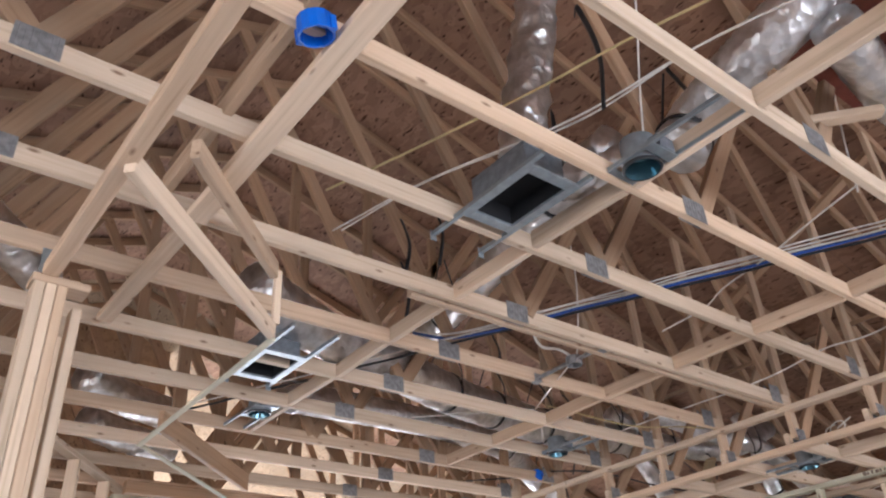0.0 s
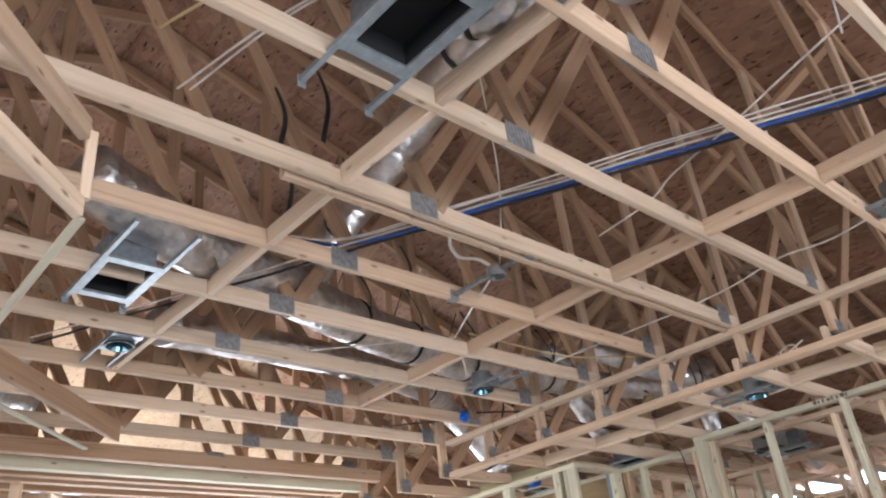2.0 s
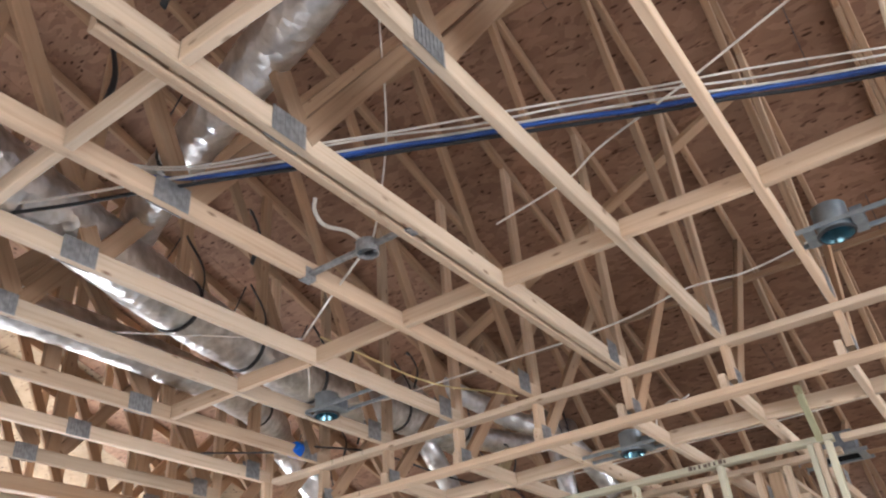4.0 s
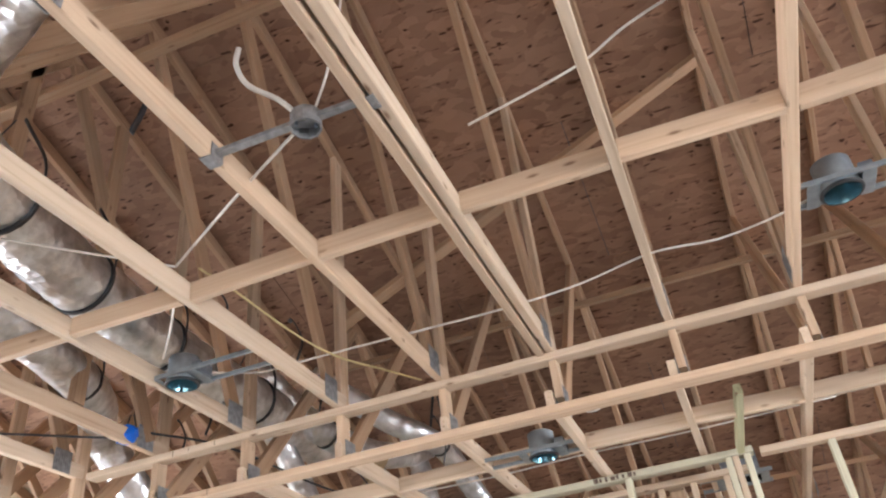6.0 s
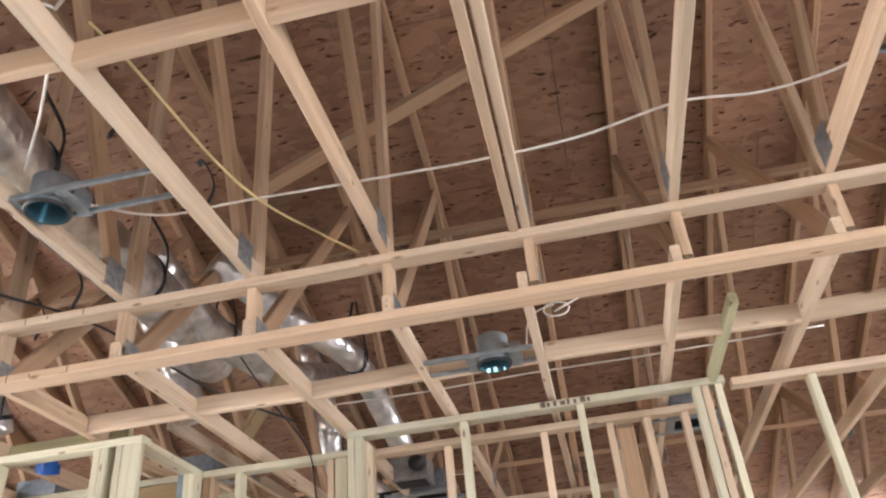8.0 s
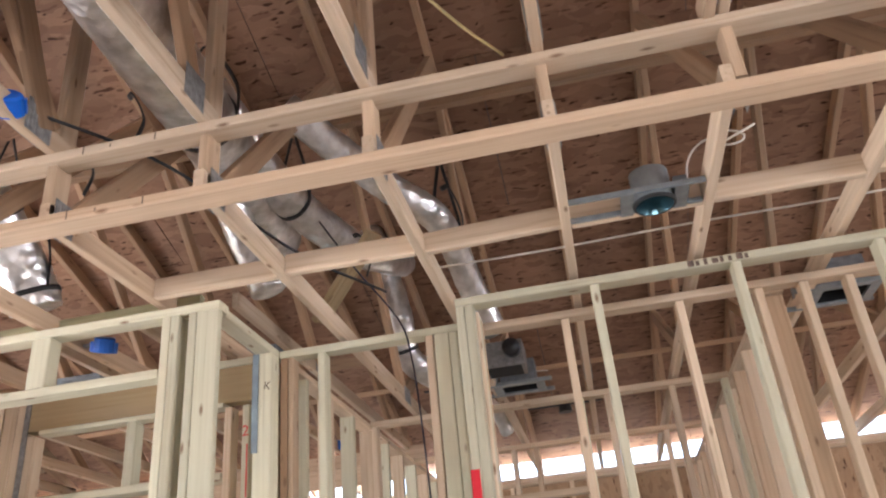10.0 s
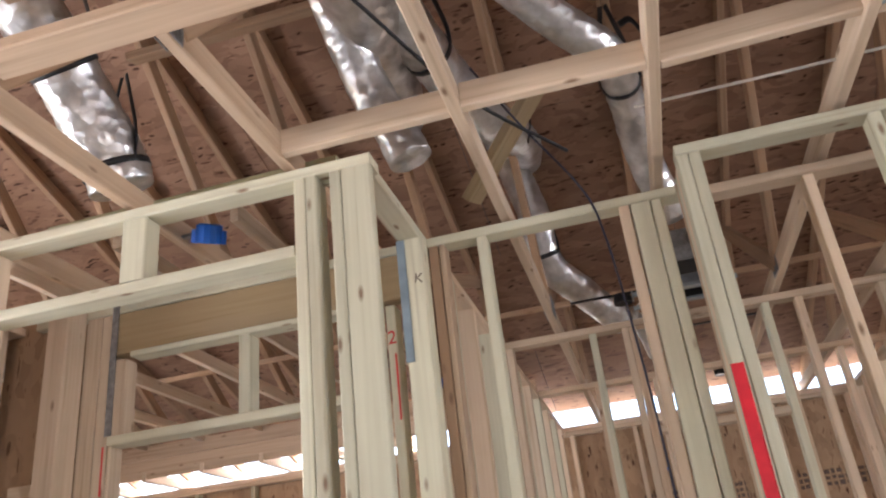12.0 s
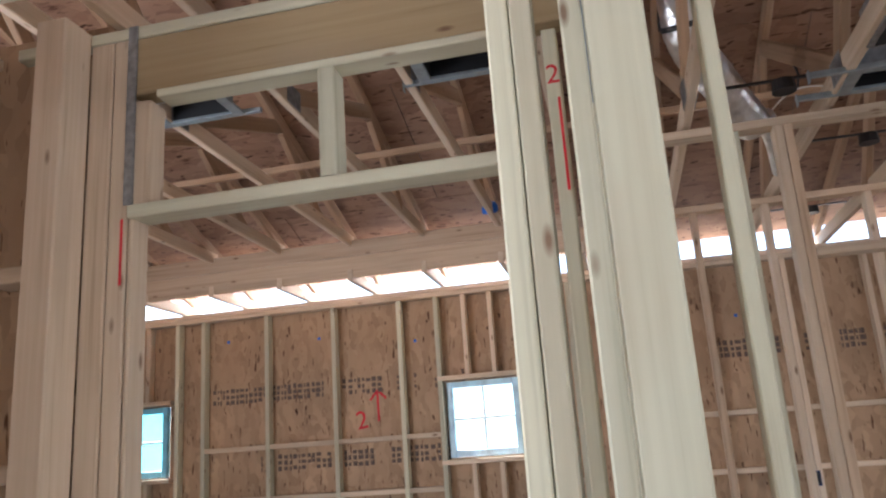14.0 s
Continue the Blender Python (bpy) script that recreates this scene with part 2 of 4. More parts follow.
def block(name, lo, hi, mat, parent=None, label="", c=0.004):
    """An upright box with eased long edges between two corners; its grain runs along its longest side."""
    lo, hi = Vector(lo), Vector(hi)
    d, mid = hi - lo, (lo + hi) / 2
    i = max(range(3), key=lambda k: d[k])
    a, b = mid.copy(), mid.copy()
    a[i], b[i] = lo[i], hi[i]
    if i == 0:
        return stick(name, a, b, d.y, d.z, mat, parent, label, (0, 0, 1), c)
    if i == 1:
        return stick(name, a, b, d.x, d.z, mat, parent, label, (0, 0, 1), c)
    return stick(name, a, b, d.x, d.y, mat, parent, label, (0, 1, 0), c)


def curve_points(points, steps):
    """A smooth line through the given points."""
    p = [Vector(q) for q in points]
    p = [2 * p[0] - p[1], *p, 2 * p[-1] - p[-2]]
    out = []
    for i in range(1, len(p) - 2):
        for s in range(steps):
            t = s / steps
            a, b, c, d = p[i - 1:i + 3]
            out.append(0.5 * ((2 * b) + (c - a) * t + (2 * a - 5 * b + 4 * c - d) * t * t + (3 * b - a - 3 * c + d) * t ** 3))
    return out + [p[-2]]


def tube(bm, line, radius, sides, wrinkle=0.0, ring=0.0, flat=1.0):
    """A round tube along line; wrinkle roughens it and ring makes wire ribs. Capped at both ends."""
    rows, up = [], Vector((0.13, 0.31, 0.94))
    for i, p in enumerate(line):
        d = (line[min(i + 1, len(line) - 1)] - line[max(i - 1, 0)]).normalized()
        if abs(d.dot(up)) > 0.97:
            up = Vector((0.9, 0.2, 0.1))
        u = d.cross(up).normalized()
        v = u.cross(d)
        row = []
        for s in range(sides):
            a = 2 * math.pi * s / sides
            r = radius * (1 + ring * (1 if i % 2 else -1))
            if wrinkle:
                r += wrinkle * radius * noise.noise(p * 11 + Vector((math.cos(a), math.sin(a), 0)) * 2.5) + 0.5 * wrinkle * radius * noise.noise(p * 31 + Vector((math.cos(a), math.sin(a), 3)) * 5)
            row.append(bm.verts.new(p + u * math.cos(a) * r + v * math.sin(a) * r * flat))
        rows.append(row)
        up = v
    for a, b in zip(rows, rows[1:]):
        for s in range(sides):
            bm.faces.new((a[s], a[(s + 1) % sides], b[(s + 1) % sides], b[s]))
    bm.faces.new(list(reversed(rows[0])))
    bm.faces.new(rows[-1])


def disc(bm, r0, r1, z0, z1, sides=28, m=Matrix()):
    """A wall of a cone from radius r0 at z0 to r1 at z1."""
    a = [bm.verts.new(m @ Vector((r0 * math.cos(2 * math.pi * i / sides), r0 * math.sin(2 * math.pi * i / sides), z0))) for i in range(sides)]
    b = [bm.verts.new(m @ Vector((r1 * math.cos(2 * math.pi * i / sides), r1 * math.sin(2 * math.pi * i / sides), z1))) for i in range(sides)]
    for i in range(sides):
        j = (i + 1) % sides
        bm.faces.new((a[i], a[j], b[j], b[i]))
    return a, b


# ---- the setting ----
Z_HIGH, Z_LOW, STEP_Y = 3.05, 2.765, 5.70
PITCH, EAVE_Y, EAVE_Z, RIDGE_Y = 0.333, 11.6, 2.97, 2.6
STUD_W, STUD_D = 0.038, 0.089


def roof_z(y):
    """The underside of the roof boards."""
    return EAVE_Z + PITCH * (EAVE_Y - (y if y > RIDGE_Y else 2 * RIDGE_Y - y))


X_EAST, X_WEST, Y_SOUTH = 5.0, -9.45, -4.0


def flat_box(name, lo, hi, mat, label, category):
    bm = bmesh.new()
    bmesh.ops.create_cube(bm, size=1)
    for v in bm.verts:
        v.co = Vector([(l + h) / 2 + c * (h - l) for l, h, c in zip(lo, hi, v.co)])
    return tagged(link_mesh(name, bm, mat, Matrix()), label, category, "", "structure")


flat_box("ground", (-400, -400, -0.35), (400, 400, -0.15), SAND, "pale sandy ground round the building site", "ground")
flat_box("floor", (X_WEST - 0.1, Y_SOUTH - 0.1, -0.148), (X_EAST + 0.1, 11.7, 0.0), CONCRETE, "bare grey concrete floor slab", "floor")


def roof_boards():
    inner, porch = bmesh.new(), bmesh.new()
    slope = math.atan(PITCH)
    for side in (1, -1):
        length = ((11.68 if side > 0 else 12.3) - RIDGE_Y) / math.cos(slope)
        rows = math.ceil(length / 1.22)
        for r in range(rows):
            for c in range(-1, 9):
                x0 = -13.2 + c * 2.44 + (1.22 if r % 2 else 0)
                s0, s1 = r * 1.22 + 0.003, min((r + 1) * 1.22, length) - 0.003
                if x0 > 6 or s1 <= s0:
                    continue
                bm = porch if x0 < -9.6 else inner
                vs = []
                for dz in (0, 0.012):
                    for s, x in ((s0, x0 + 0.003), (s0, x0 + 2.437), (s1, x0 + 2.437), (s1, x0 + 0.003)):
                        y = RIDGE_Y + side * s * math.cos(slope)
                        vs.append(bm.verts.new((x, y, roof_z(RIDGE_Y) - s * math.sin(slope) + dz)))
                for f in ((0, 1, 2, 3), (4, 5, 6, 7), (0, 1, 5, 4), (1, 2, 6, 5), (2, 3, 7, 6), (3, 0, 4, 7)):
                    bm.faces.new([vs[i] for i in f])
    for bm, m_, lab in ((inner, OSB_ROOF, "reddish brown strand board roof sheathing seen from below"), (porch, OSB_LIT, "strand board under the porch roof, daylight put into its cream colour")):
        bmesh.ops.recalc_face_normals(bm, faces=bm.faces)
        tagged(link_mesh("ceiling", bm, m_, Matrix()), lab, "ceiling", "", "structure")
    # unseen cover added over the boards so their gaps leak no light
    bm = bmesh.new()
    v = [bm.verts.new((x, y, z + 0.016)) for x in (-15.7, 9.0) for y, z in ((RIDGE_Y - (12.3 - RIDGE_Y), roof_z(12.3)), (RIDGE_Y, roof_z(RIDGE_Y)), (11.68, roof_z(11.68)))]
    bm.faces.new((v[0], v[3], v[4], v[1])), bm.faces.new((v[1], v[4], v[5], v[2]))
    tagged(link_mesh("roof", bm, LIGHT_STOP, Matrix()), "dark sheet over the boards that keeps light out of their gaps", "roof", "", "structure")


roof_boards()


# ---- roof trusses ----
def truss(k):
    x = -1.33 - 0.592 * k
    far = x < -4.75
    t = thing("roof_truss", (x, 4.0, Z_HIGH), "pale pine roof truss with steel nail plates", "roof truss", "roof trusses")
    w, hw = STUD_W, STUD_D / 2
    r = random.Random(k + 40)
    sh = r.uniform(-0.01, 0.01)

    def top(y):
        return roof_z(y) - 0.006

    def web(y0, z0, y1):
        stick("web", (x + sh, y0, z0 + 0.06), (x + sh, y1, top(y1) - 0.07), w, STUD_D, WOOD_BROWN_SHADE, t, "", (1, 0, 0) if abs(y1 - y0) > 99 else (0, -1 if y1 > y0 else 1, 0.01))
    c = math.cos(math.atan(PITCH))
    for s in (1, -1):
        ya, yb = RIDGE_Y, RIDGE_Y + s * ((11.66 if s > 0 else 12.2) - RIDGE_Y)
        stick("top_chord", (x, ya, top(ya) - hw / c), (x, yb, top(yb) - hw / c), w, STUD_D, WOOD_BROWN_SHADE, t, "pine top chord under the roof boards, roof shade put into its brown")
    stick("bottom_chord", (x, Y_SOUTH, Z_HIGH + hw), (x, STEP_Y + 0.06, Z_HIGH + hw), w, STUD_D, WOOD if k % 3 else WOOD_WARM, t)
    if k == 2:
        stick("bottom_chord", (x - 0.052, 2.33, Z_HIGH + hw - 0.012), (x - 0.048, STEP_Y + 0.02, Z_HIGH + hw - 0.012), w, STUD_D, WOOD_WARM, t)
    lowx = x - 0.045 if k < 3 else x
    if far:
        stick("bottom_chord", (x, STEP_Y, Z_LOW + hw), (x, 7.4, Z_LOW + hw), w, STUD_D, WOOD_WARM, t)
        stick("bottom_chord", (x, 7.2, Z_HIGH + hw), (x, 10.98, Z_HIGH + hw), w, STUD_D, WOOD, t)
        stick("bottom_chord", (x, 10.9, Z_LOW + hw), (x, 11.72, Z_LOW + hw), w, STUD_D, WOOD, t)
    else:
        stick("bottom_chord", (lowx, STEP_Y - 0.02, Z_LOW + hw), (lowx, 11.72, Z_LOW + hw), w, STUD_D, WOOD, t)
    stick("web", (x, STEP_Y + 0.045, Z_LOW + 0.05), (x, STEP_Y + 0.045, top(STEP_Y) - 0.09), w, STUD_D, WOOD_WARM, t, "", (0, 1, 0))
    for y0, z0, y1 in ((3.09, Z_HIGH, 4.55), (3.09, Z_HIGH, 1.75), (5.62, Z_HIGH, 4.6), (0.4, Z_HIGH, 1.7), (0.4, Z_HIGH, -1.0), (-2.4, Z_HIGH, -1.1),
                       (5.82, Z_LOW, 7.15), (8.45, Z_HIGH if far else Z_LOW, 7.2), (8.45, Z_HIGH if far else Z_LOW, 9.65), (10.3, Z_HIGH if far else Z_LOW, 9.7)):
        web(y0, z0, y1)

    if k in (6, 8):
        for i, y in enumerate((2.05, 2.85, 3.6, 4.35, 5.05)):
            stick("web", (x + sh, y, Z_HIGH + 0.09), (x + sh, y, top(y) - 0.09), w, STUD_D, WOOD_BROWN_SHADE, t, "", (0, 1, 0))
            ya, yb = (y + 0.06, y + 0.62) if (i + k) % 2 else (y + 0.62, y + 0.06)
            stick("web", (x - sh, ya, Z_HIGH + 0.10), (x - sh, yb, Z_HIGH + 0.80), w, STUD_D, WOOD_BROWN_SHADE, t, "", (0, 1, 0.3))

    def plate(y, z, ln, h, sx):
        bm = bmesh.new()
        bmesh.ops.create_cube(bm, size=1)
        for v in bm.verts:
            v.co = Vector((v.co.x * 0.003, v.co.y * ln, v.co.z * h))
        for i in range(7):
            bar(bm, h * 0.92, 0.003, 0.004, 0.0008, Matrix.Translation((sx * 0.0022, (i - 3) * ln / 7.5, -h * 0.46)) @ Matrix.Rotation(-math.pi / 2, 4, "Y"))
        link_mesh("nail_plate", bm, PLATE, Matrix.Translation((x + sx * (w / 2 + 0.0025), y, z)), t, "grey toothed steel nail plate")
    for sx in (1, -1):
        plate((4.16 if k > 5 else 3.01) + sh, Z_HIGH + 0.05, 0.155, 0.105, sx)
        plate(5.58, Z_HIGH + 0.07, 0.13, 0.13, sx)
        plate(8.45, (Z_HIGH if far else Z_LOW) + 0.055, 0.15, 0.10, sx)
        plate(0.4, Z_HIGH + 0.055, 0.15, 0.10, sx)
        plate(5.78, Z_LOW + 0.06, 0.11, 0.12, sx)


for k in range(-8, 14):
    truss(k)


# ---- boards under and between the chords ----
def lone_board(name, a, b, w, h, mat, label, up=(0, 0, 1), category="board"):
    return tagged(stick(name, a, b, w, h, mat, None, "", up), label, category)


lone_board("ledger_board", (-5.35, STEP_Y + 0.02, Z_HIGH - 0.02), (3.2, STEP_Y + 0.02, Z_HIGH - 0.02), 0.089, 0.038, WOOD, "pale pine ledger board under the high truss chords")
lone_board("ledger_board", (-5.30, STEP_Y - 0.01, Z_LOW - 0.02), (3.2, STEP_Y - 0.01, Z_LOW - 0.02), 0.10, 0.038, WOOD_WARM, "pinkish pine ledger board at the ceiling step")
lone_board("ledger_board", (3.2, 1.17, Z_HIGH - 0.02), (-2.47, 1.17, Z_HIGH - 0.02), 0.09, 0.038, WOOD, "pale pine ledger board under the high truss chords")
lone_board("ledger_board", (-2.475, 1.165, Z_HIGH - 0.02), (-3.56, 1.15, Z_HIGH - 0.02), 0.075, 0.038, WOOD_WARM, "warm toned pine ledger board under the high truss chords")
lone_board("ledger_board", (3.2, 1.04, Z_HIGH + 0.11), (-2.5, 1.04, Z_HIGH + 0.11), 0.038, 0.089, WOOD_WARM, "pine board lying behind the ledger")
lone_board("ledger_board", (3.2, 0.72, 2.715), (-2.62, 0.71, 2.715), 0.06, 0.050, WOOD_WARM, "warm toned pine board along the dropped ceiling bay")


def blocking(y, z, k0, k1, mat, skip=()):
    for k in range(k0, k1):
        if k in skip:
            continue
        x0, x1 = -1.33 - 0.592 * k - 0.021, -1.33 - 0.592 * (k + 1) + 0.021
        if z < Z_HIGH:
            x0, x1 = x0 - 0.045 * (k < 3), x1 - 0.045 * (k < 2)
        j = ((k * 37) % 7 - 3) * 0.003
        tagged(stick("blocking", (x0, y + j, z + 0.05 + j), (x1, y + j, z + 0.05 - j / 2), 0.038, 0.089, mat), "short pine blocking nailed between two truss chords", "blocking", "blocking between chords")


blocking(4.40, Z_HIGH, -7, 6, WOOD_WARM)
blocking(2.585, Z_HIGH, -7, 6, WOOD)
blocking(6.41, Z_LOW, -5, 6, WOOD)
# the canted bay edge
Z_BAY = 2.665
lone_board("bay_edge_board", (-1.80, 0.72, Z_BAY + 0.03), (-2.63, 1.62, Z_BAY + 0.03), 0.038, 0.075, WOOD, "pale pine board on a cant at the ceiling bay")
lone_board("bay_edge_board", (-1.98, 0.97, 2.98), (-2.60, 1.60, 2.98), 0.038, 0.085, WOOD_WARM, "upper pine board on a cant at the ceiling bay")
lone_board("bay_post", (-2.62, 1.63, Z_BAY + 0.06), (-2.62, 1.63, 2.99), 0.028, 0.034, WOOD, "short upright board at the bay corner", (0, 1, 0))
lone_board("bay_edge_board", (-2.64, 1.632, Z_BAY - 0.002), (-4.32, 1.65, Z_BAY - 0.002), 0.034, 0.012, WOOD_STUD, "thin pale batten along the ceiling bay")
lone_board("bay_edge_board", (-4.33, 1.67, Z_BAY + 0.002), (-5.20, 2.58, Z_BAY + 0.002), 0.034, 0.014, WOOD_STUD, "thin pale batten along the ceiling bay")
lone_board("bay_edge_board", (-4.42, 1.79, Z_BAY + 0.20), (-5.45, 2.85, Z_BAY + 0.20), 0.038, 0.13, WOOD_BROWN_SHADE, "brown board on edge at the cant of the ceiling bay")
for x, z, h_, m_ in ((-6.30, 2.96, 0.10, WOOD_BROWN_SHADE), (-6.62, 2.93, 0.089, WOOD_STUD), (-6.95, 3.00, 0.16, WOOD_BROWN_SHADE), (-7.30, 3.0, 0.089, WOOD_WARM), (-7.60, 3.06, 0.2, WOOD_BROWN_SHADE)):
    lone_board("porch_header", (x, 2.2, z), (x, 5.66, z), 0.076, h_, m_, "deep pine header board along the porch side of the bay", (0, 0, 1), "header")


# ---- stud walls ----
def wall_frame(name, label):
    return thing(name, (0, 0, 0), label, "stud wall", "", "structure")


def plate_x(t, x0, x1, y0, y1, ztop, mat=WOOD_STUD, name="top_plate"):
    return block(name, (x0, y0, ztop - 0.038), (x1, y1, ztop), mat, t)


def stud(t, x0, x1, y0, y1, z1, mat=WOOD_STUD, z0=0.0, name="stud"):
    return block(name, (x0, y0, z0), (x1, y1, z1), mat, t)


PT = 2.742  # top of the wall plates
# niche front
wa = wall_frame("wall_niche_front", "open pine stud frame of the niche front")
plate_x(wa, -6.02, -4.593, 6.455, 6.545, PT)
plate_x(wa, -5.98, -4.855, 6.455, 6.545, 2.475, WOOD_STUD, "head_plate")
stud(wa, -5.475, -5.385, 6.46, 6.54, PT - 0.04, WOOD_STUD, 2.477, "cripple")
for a, b, m_ in ((-4.852, -4.814, WOOD_STUD), (-4.812, -4.776, WOOD_STUD), (-4.730, -4.694, WOOD_STUD)):
    stud(wa, a, b, 6.456, 6.544, PT - 0.04, m_)
stud(wa, -4.692, -4.596, 6.457, 6.497, PT - 0.04)
stud(wa, -4.692, -4.625, 6.500, 6.544, PT - 0.04, WOOD_WARM)
stud(wa, -6.02, -5.982, 6.456, 6.544, PT - 0.04, WOOD)
stud(wa, -6.09, -6.03, 6.456, 6.544, PT + 0.0, WOOD_WARM)
# niche side
ws = wall_frame("wall_niche_side", "open pine stud frame of the niche side")
block("top_plate", (-4.694, 6.55, PT - 0.038), (-4.606, 7.145, PT), WOOD_STUD, ws)
stud(ws, -4.694, -4.606, 7.04, 7.14, PT - 0.04)
block("metal_strap", (-4.700, 7.0365, 2.22), (-4.668, 7.0392, 2.70), TAPE, ws, "grey blue strip on the post")
# niche back with its deep header
wb = wall_frame("wall_niche_back", "pine stud frame with a deep yellow header beam over a doorway")
plate_x(wb, -6.4, -3.62, 7.15, 7.235, PT)
block("header_beam", (-6.00, 7.155, 2.52), (-4.715, 7.23, 2.702), WOOD_BEAM, wb, "deep yellowish header beam with dark knots")
for a, b, m_ in ((-4.895, -4.857, WOOD), (-4.80, -4.762, WOOD_STUD)):
    stud(wb, a, b, 7.152, 7.234, 2.494, m_)
block("header_shim", (-5.91, 7.14, 2.495), (-4.90, 7.22, 2.519), WOOD_STUD, wb)
block("transom_bar", (-5.995, 7.142, 2.140), (-4.90, 7.235, 2.178), WOOD_STUD, wb)
stud(wb, -5.420, -5.372, 7.145, 7.23, 2.494, WOOD_STUD, 2.179, "cripple")
for a, b, m_ in ((-6.140, -6.064, WOOD), (-6.060, -6.002, WOOD)):
    stud(wb, a, b, 7.15, 7.235, 2.70, m_)
stud(wb, -6.235, -6.137, 7.03, 7.147, 2.735, WOOD)
stud(wb, -5.998, -5.938, 7.152, 7.232, 2.494, WOOD, 2.179)
stud(wb, -5.998, -5.984, 7.152, 7.232, 2.139, WOOD)
block("metal_strap", (-6.012, 7.1455, 2.18), (-5.982, 7.149, 2.74), PLATE, wb)
for a, b, m_ in ((-4.71, -4.672, WOOD_WARM), (-4.665, -4.627, WOOD_WARM), (-4.605, -4.567, WOOD_BROWN_SHADE), (-4.563, -4.540, WOOD_WARM), (-4.41, -4.372, WOOD_STUD), (-3.86, -3.822, WOOD), (-3.815, -3.745, WOOD_STUD), (-3.741, -3.703, WOOD_STUD)):
    stud(wb, a, b, 7.152, 7.234, PT - 0.04, m_)
# niche left return with its board panel
wl = wall_frame("wall_niche_west", "pine stud frame backed with strand board")
block("sheathing", (-6.60, 6.40, 0.0), (-6.588, 7.20, PT + 0.05), OSB_WALL, wl)
for y in (6.46, 6.86, 7.06):
    stud(wl, -6.585, -6.49, y, y + 0.038, PT - 0.04, WOOD)
block("nogging", (-6.58, 6.5, 2.0), (-6.49, 7.06, 2.038), WOOD, wl)
block("nogging", (-6.58, 6.5, 1.45), (-6.49, 7.06, 1.488), WOOD, wl)
block("sheathing", (-6.585, 7.195, 0.0), (-6.05, 7.207, PT + 0.05), OSB_WALL, wl)
block("nogging", (-6.40, 7.10, 1.98), (-6.22, 7.19, 2.03), WOOD, wl)
block("nogging", (-6.40, 7.10, 1.44), (-6.22, 7.19, 1.49), WOOD, wl)
block("top_plate", (-6.58, 6.40, PT - 0.036), (-6.49, 7.19, PT + 0.002), WOOD, wl)
# closet: two rows of studs
wc = wall_frame("wall_closet_front", "open pine stud wall of a closet")
plate_x(wc, -3.65, -1.70, 6.855, 6.945, PT)
for a in (-3.65, -3.61, -3.045, -2.44):
    stud(wc, a, a + 0.038, 6.858, 6.942, PT - 0.04)
for a, m_ in ((-1.86, WOOD_STUD), (-1.82, WOOD), (-1.755, WOOD_STUD)):
    stud(wc, a, a + 0.036, 6.858, 6.942, PT - 0.04, m_)
wd = wall_frame("wall_closet_back", "open pine stud wall behind the closet")
plate_x(wd, -3.62, -1.72, 7.20, 7.285, PT - 0.002, WOOD)
for a in (-3.20, -2.66, -2.30, -2.10, -1.9):
    stud(wd, a, a + 0.038, 7.203, 7.282, PT - 0.045, WOOD)
we = wall_frame("wall_closet_side", "narrow side of the closet stud frame")
for y, m_ in ((6.95, WOOD), (7.0, WOOD_STUD), (7.06, WOOD_WARM)):
    stud(we, -3.65, -3.562, y, y + 0.038, PT - 0.04, m_)
block("red_mark", (-3.655, 6.8565, 0.9), (-3.617, 6.8572, 1.98), RED_PAINT, we, "bright red painted stripe on a stud")
# long partition towards the far wall
wp = wall_frame("wall_partition", "open pine stud partition running to the outer wall")
block("top_plate", (-4.69, 7.24, PT - 0.04), (-4.60, 11.49, PT - 0.002), WOOD, wp)
for i in range(10):
    y = 7.50 + i * 0.41
    stud(wp, -4.69, -4.60, y, y + 0.038, PT - 0.042, WOOD if i % 2 else WOOD_STUD)
wq = wall_frame("wall_partition_east", "open pine stud partition of the far room")
block("top_plate", (-2.24, 7.30, PT - 0.04), (-2.15, 11.49, PT - 0.002), WOOD, wq)
for i in range(11):
    y = 7.34 + i * 0.405
    stud(wq, -2.24, -2.15, y, y + 0.038, PT - 0.042, WOOD if i % 3 else WOOD_WARM)
wr = wall_frame("wall_bath_front", "open pine stud wall between the far small rooms")
plate_x(wr, -4.595, -2.245, 8.68, 8.768, PT + 0.004, WOOD)
for x, m_ in ((-4.59, WOOD), (-4.12, WOOD_STUD), (-3.94, WOOD), (-3.90, WOOD_WARM), (-3.20, WOOD_STUD), (-3.03, WOOD), (-2.62, WOOD), (-2.29, WOOD_STUD)):
    stud(wr, x, x + 0.038, 8.682, 8.766, PT - 0.036, m_)
block("nogging", (-3.86, 8.684, 2.12), (-3.205, 8.764, 2.158), WOOD, wr)
wv = wall_frame("wall_bath_back", "open pine stud wall before the outer wall")
plate_x(wv, -4.595, -2.245, 9.93, 10.018, PT + 0.002, WOOD_WARM)
for i, x in enumerate((-4.2, -3.80, -3.62, -3.25, -2.95, -2.60, -2.30)):
    stud(wv, x, x + 0.038, 9.932, 10.016, PT - 0.038, WOOD if i % 2 else WOOD_WARM)


# ---- outer wall with its windows ----
YW = 11.5
wo = wall_frame("wall_north", "outer stud wall sheathed with stamped strand board")
plate_x(wo, X_WEST, X_EAST, YW, YW + 0.089, 2.765, WOOD)
plate_x(wo, X_WEST, X_EAST, YW, YW + 0.089, 2.725, WOOD)
WINDOWS = ((-8.91, 0.60), (-5.807, 0.59))
SILL, HEAD = 1.384, 1.98
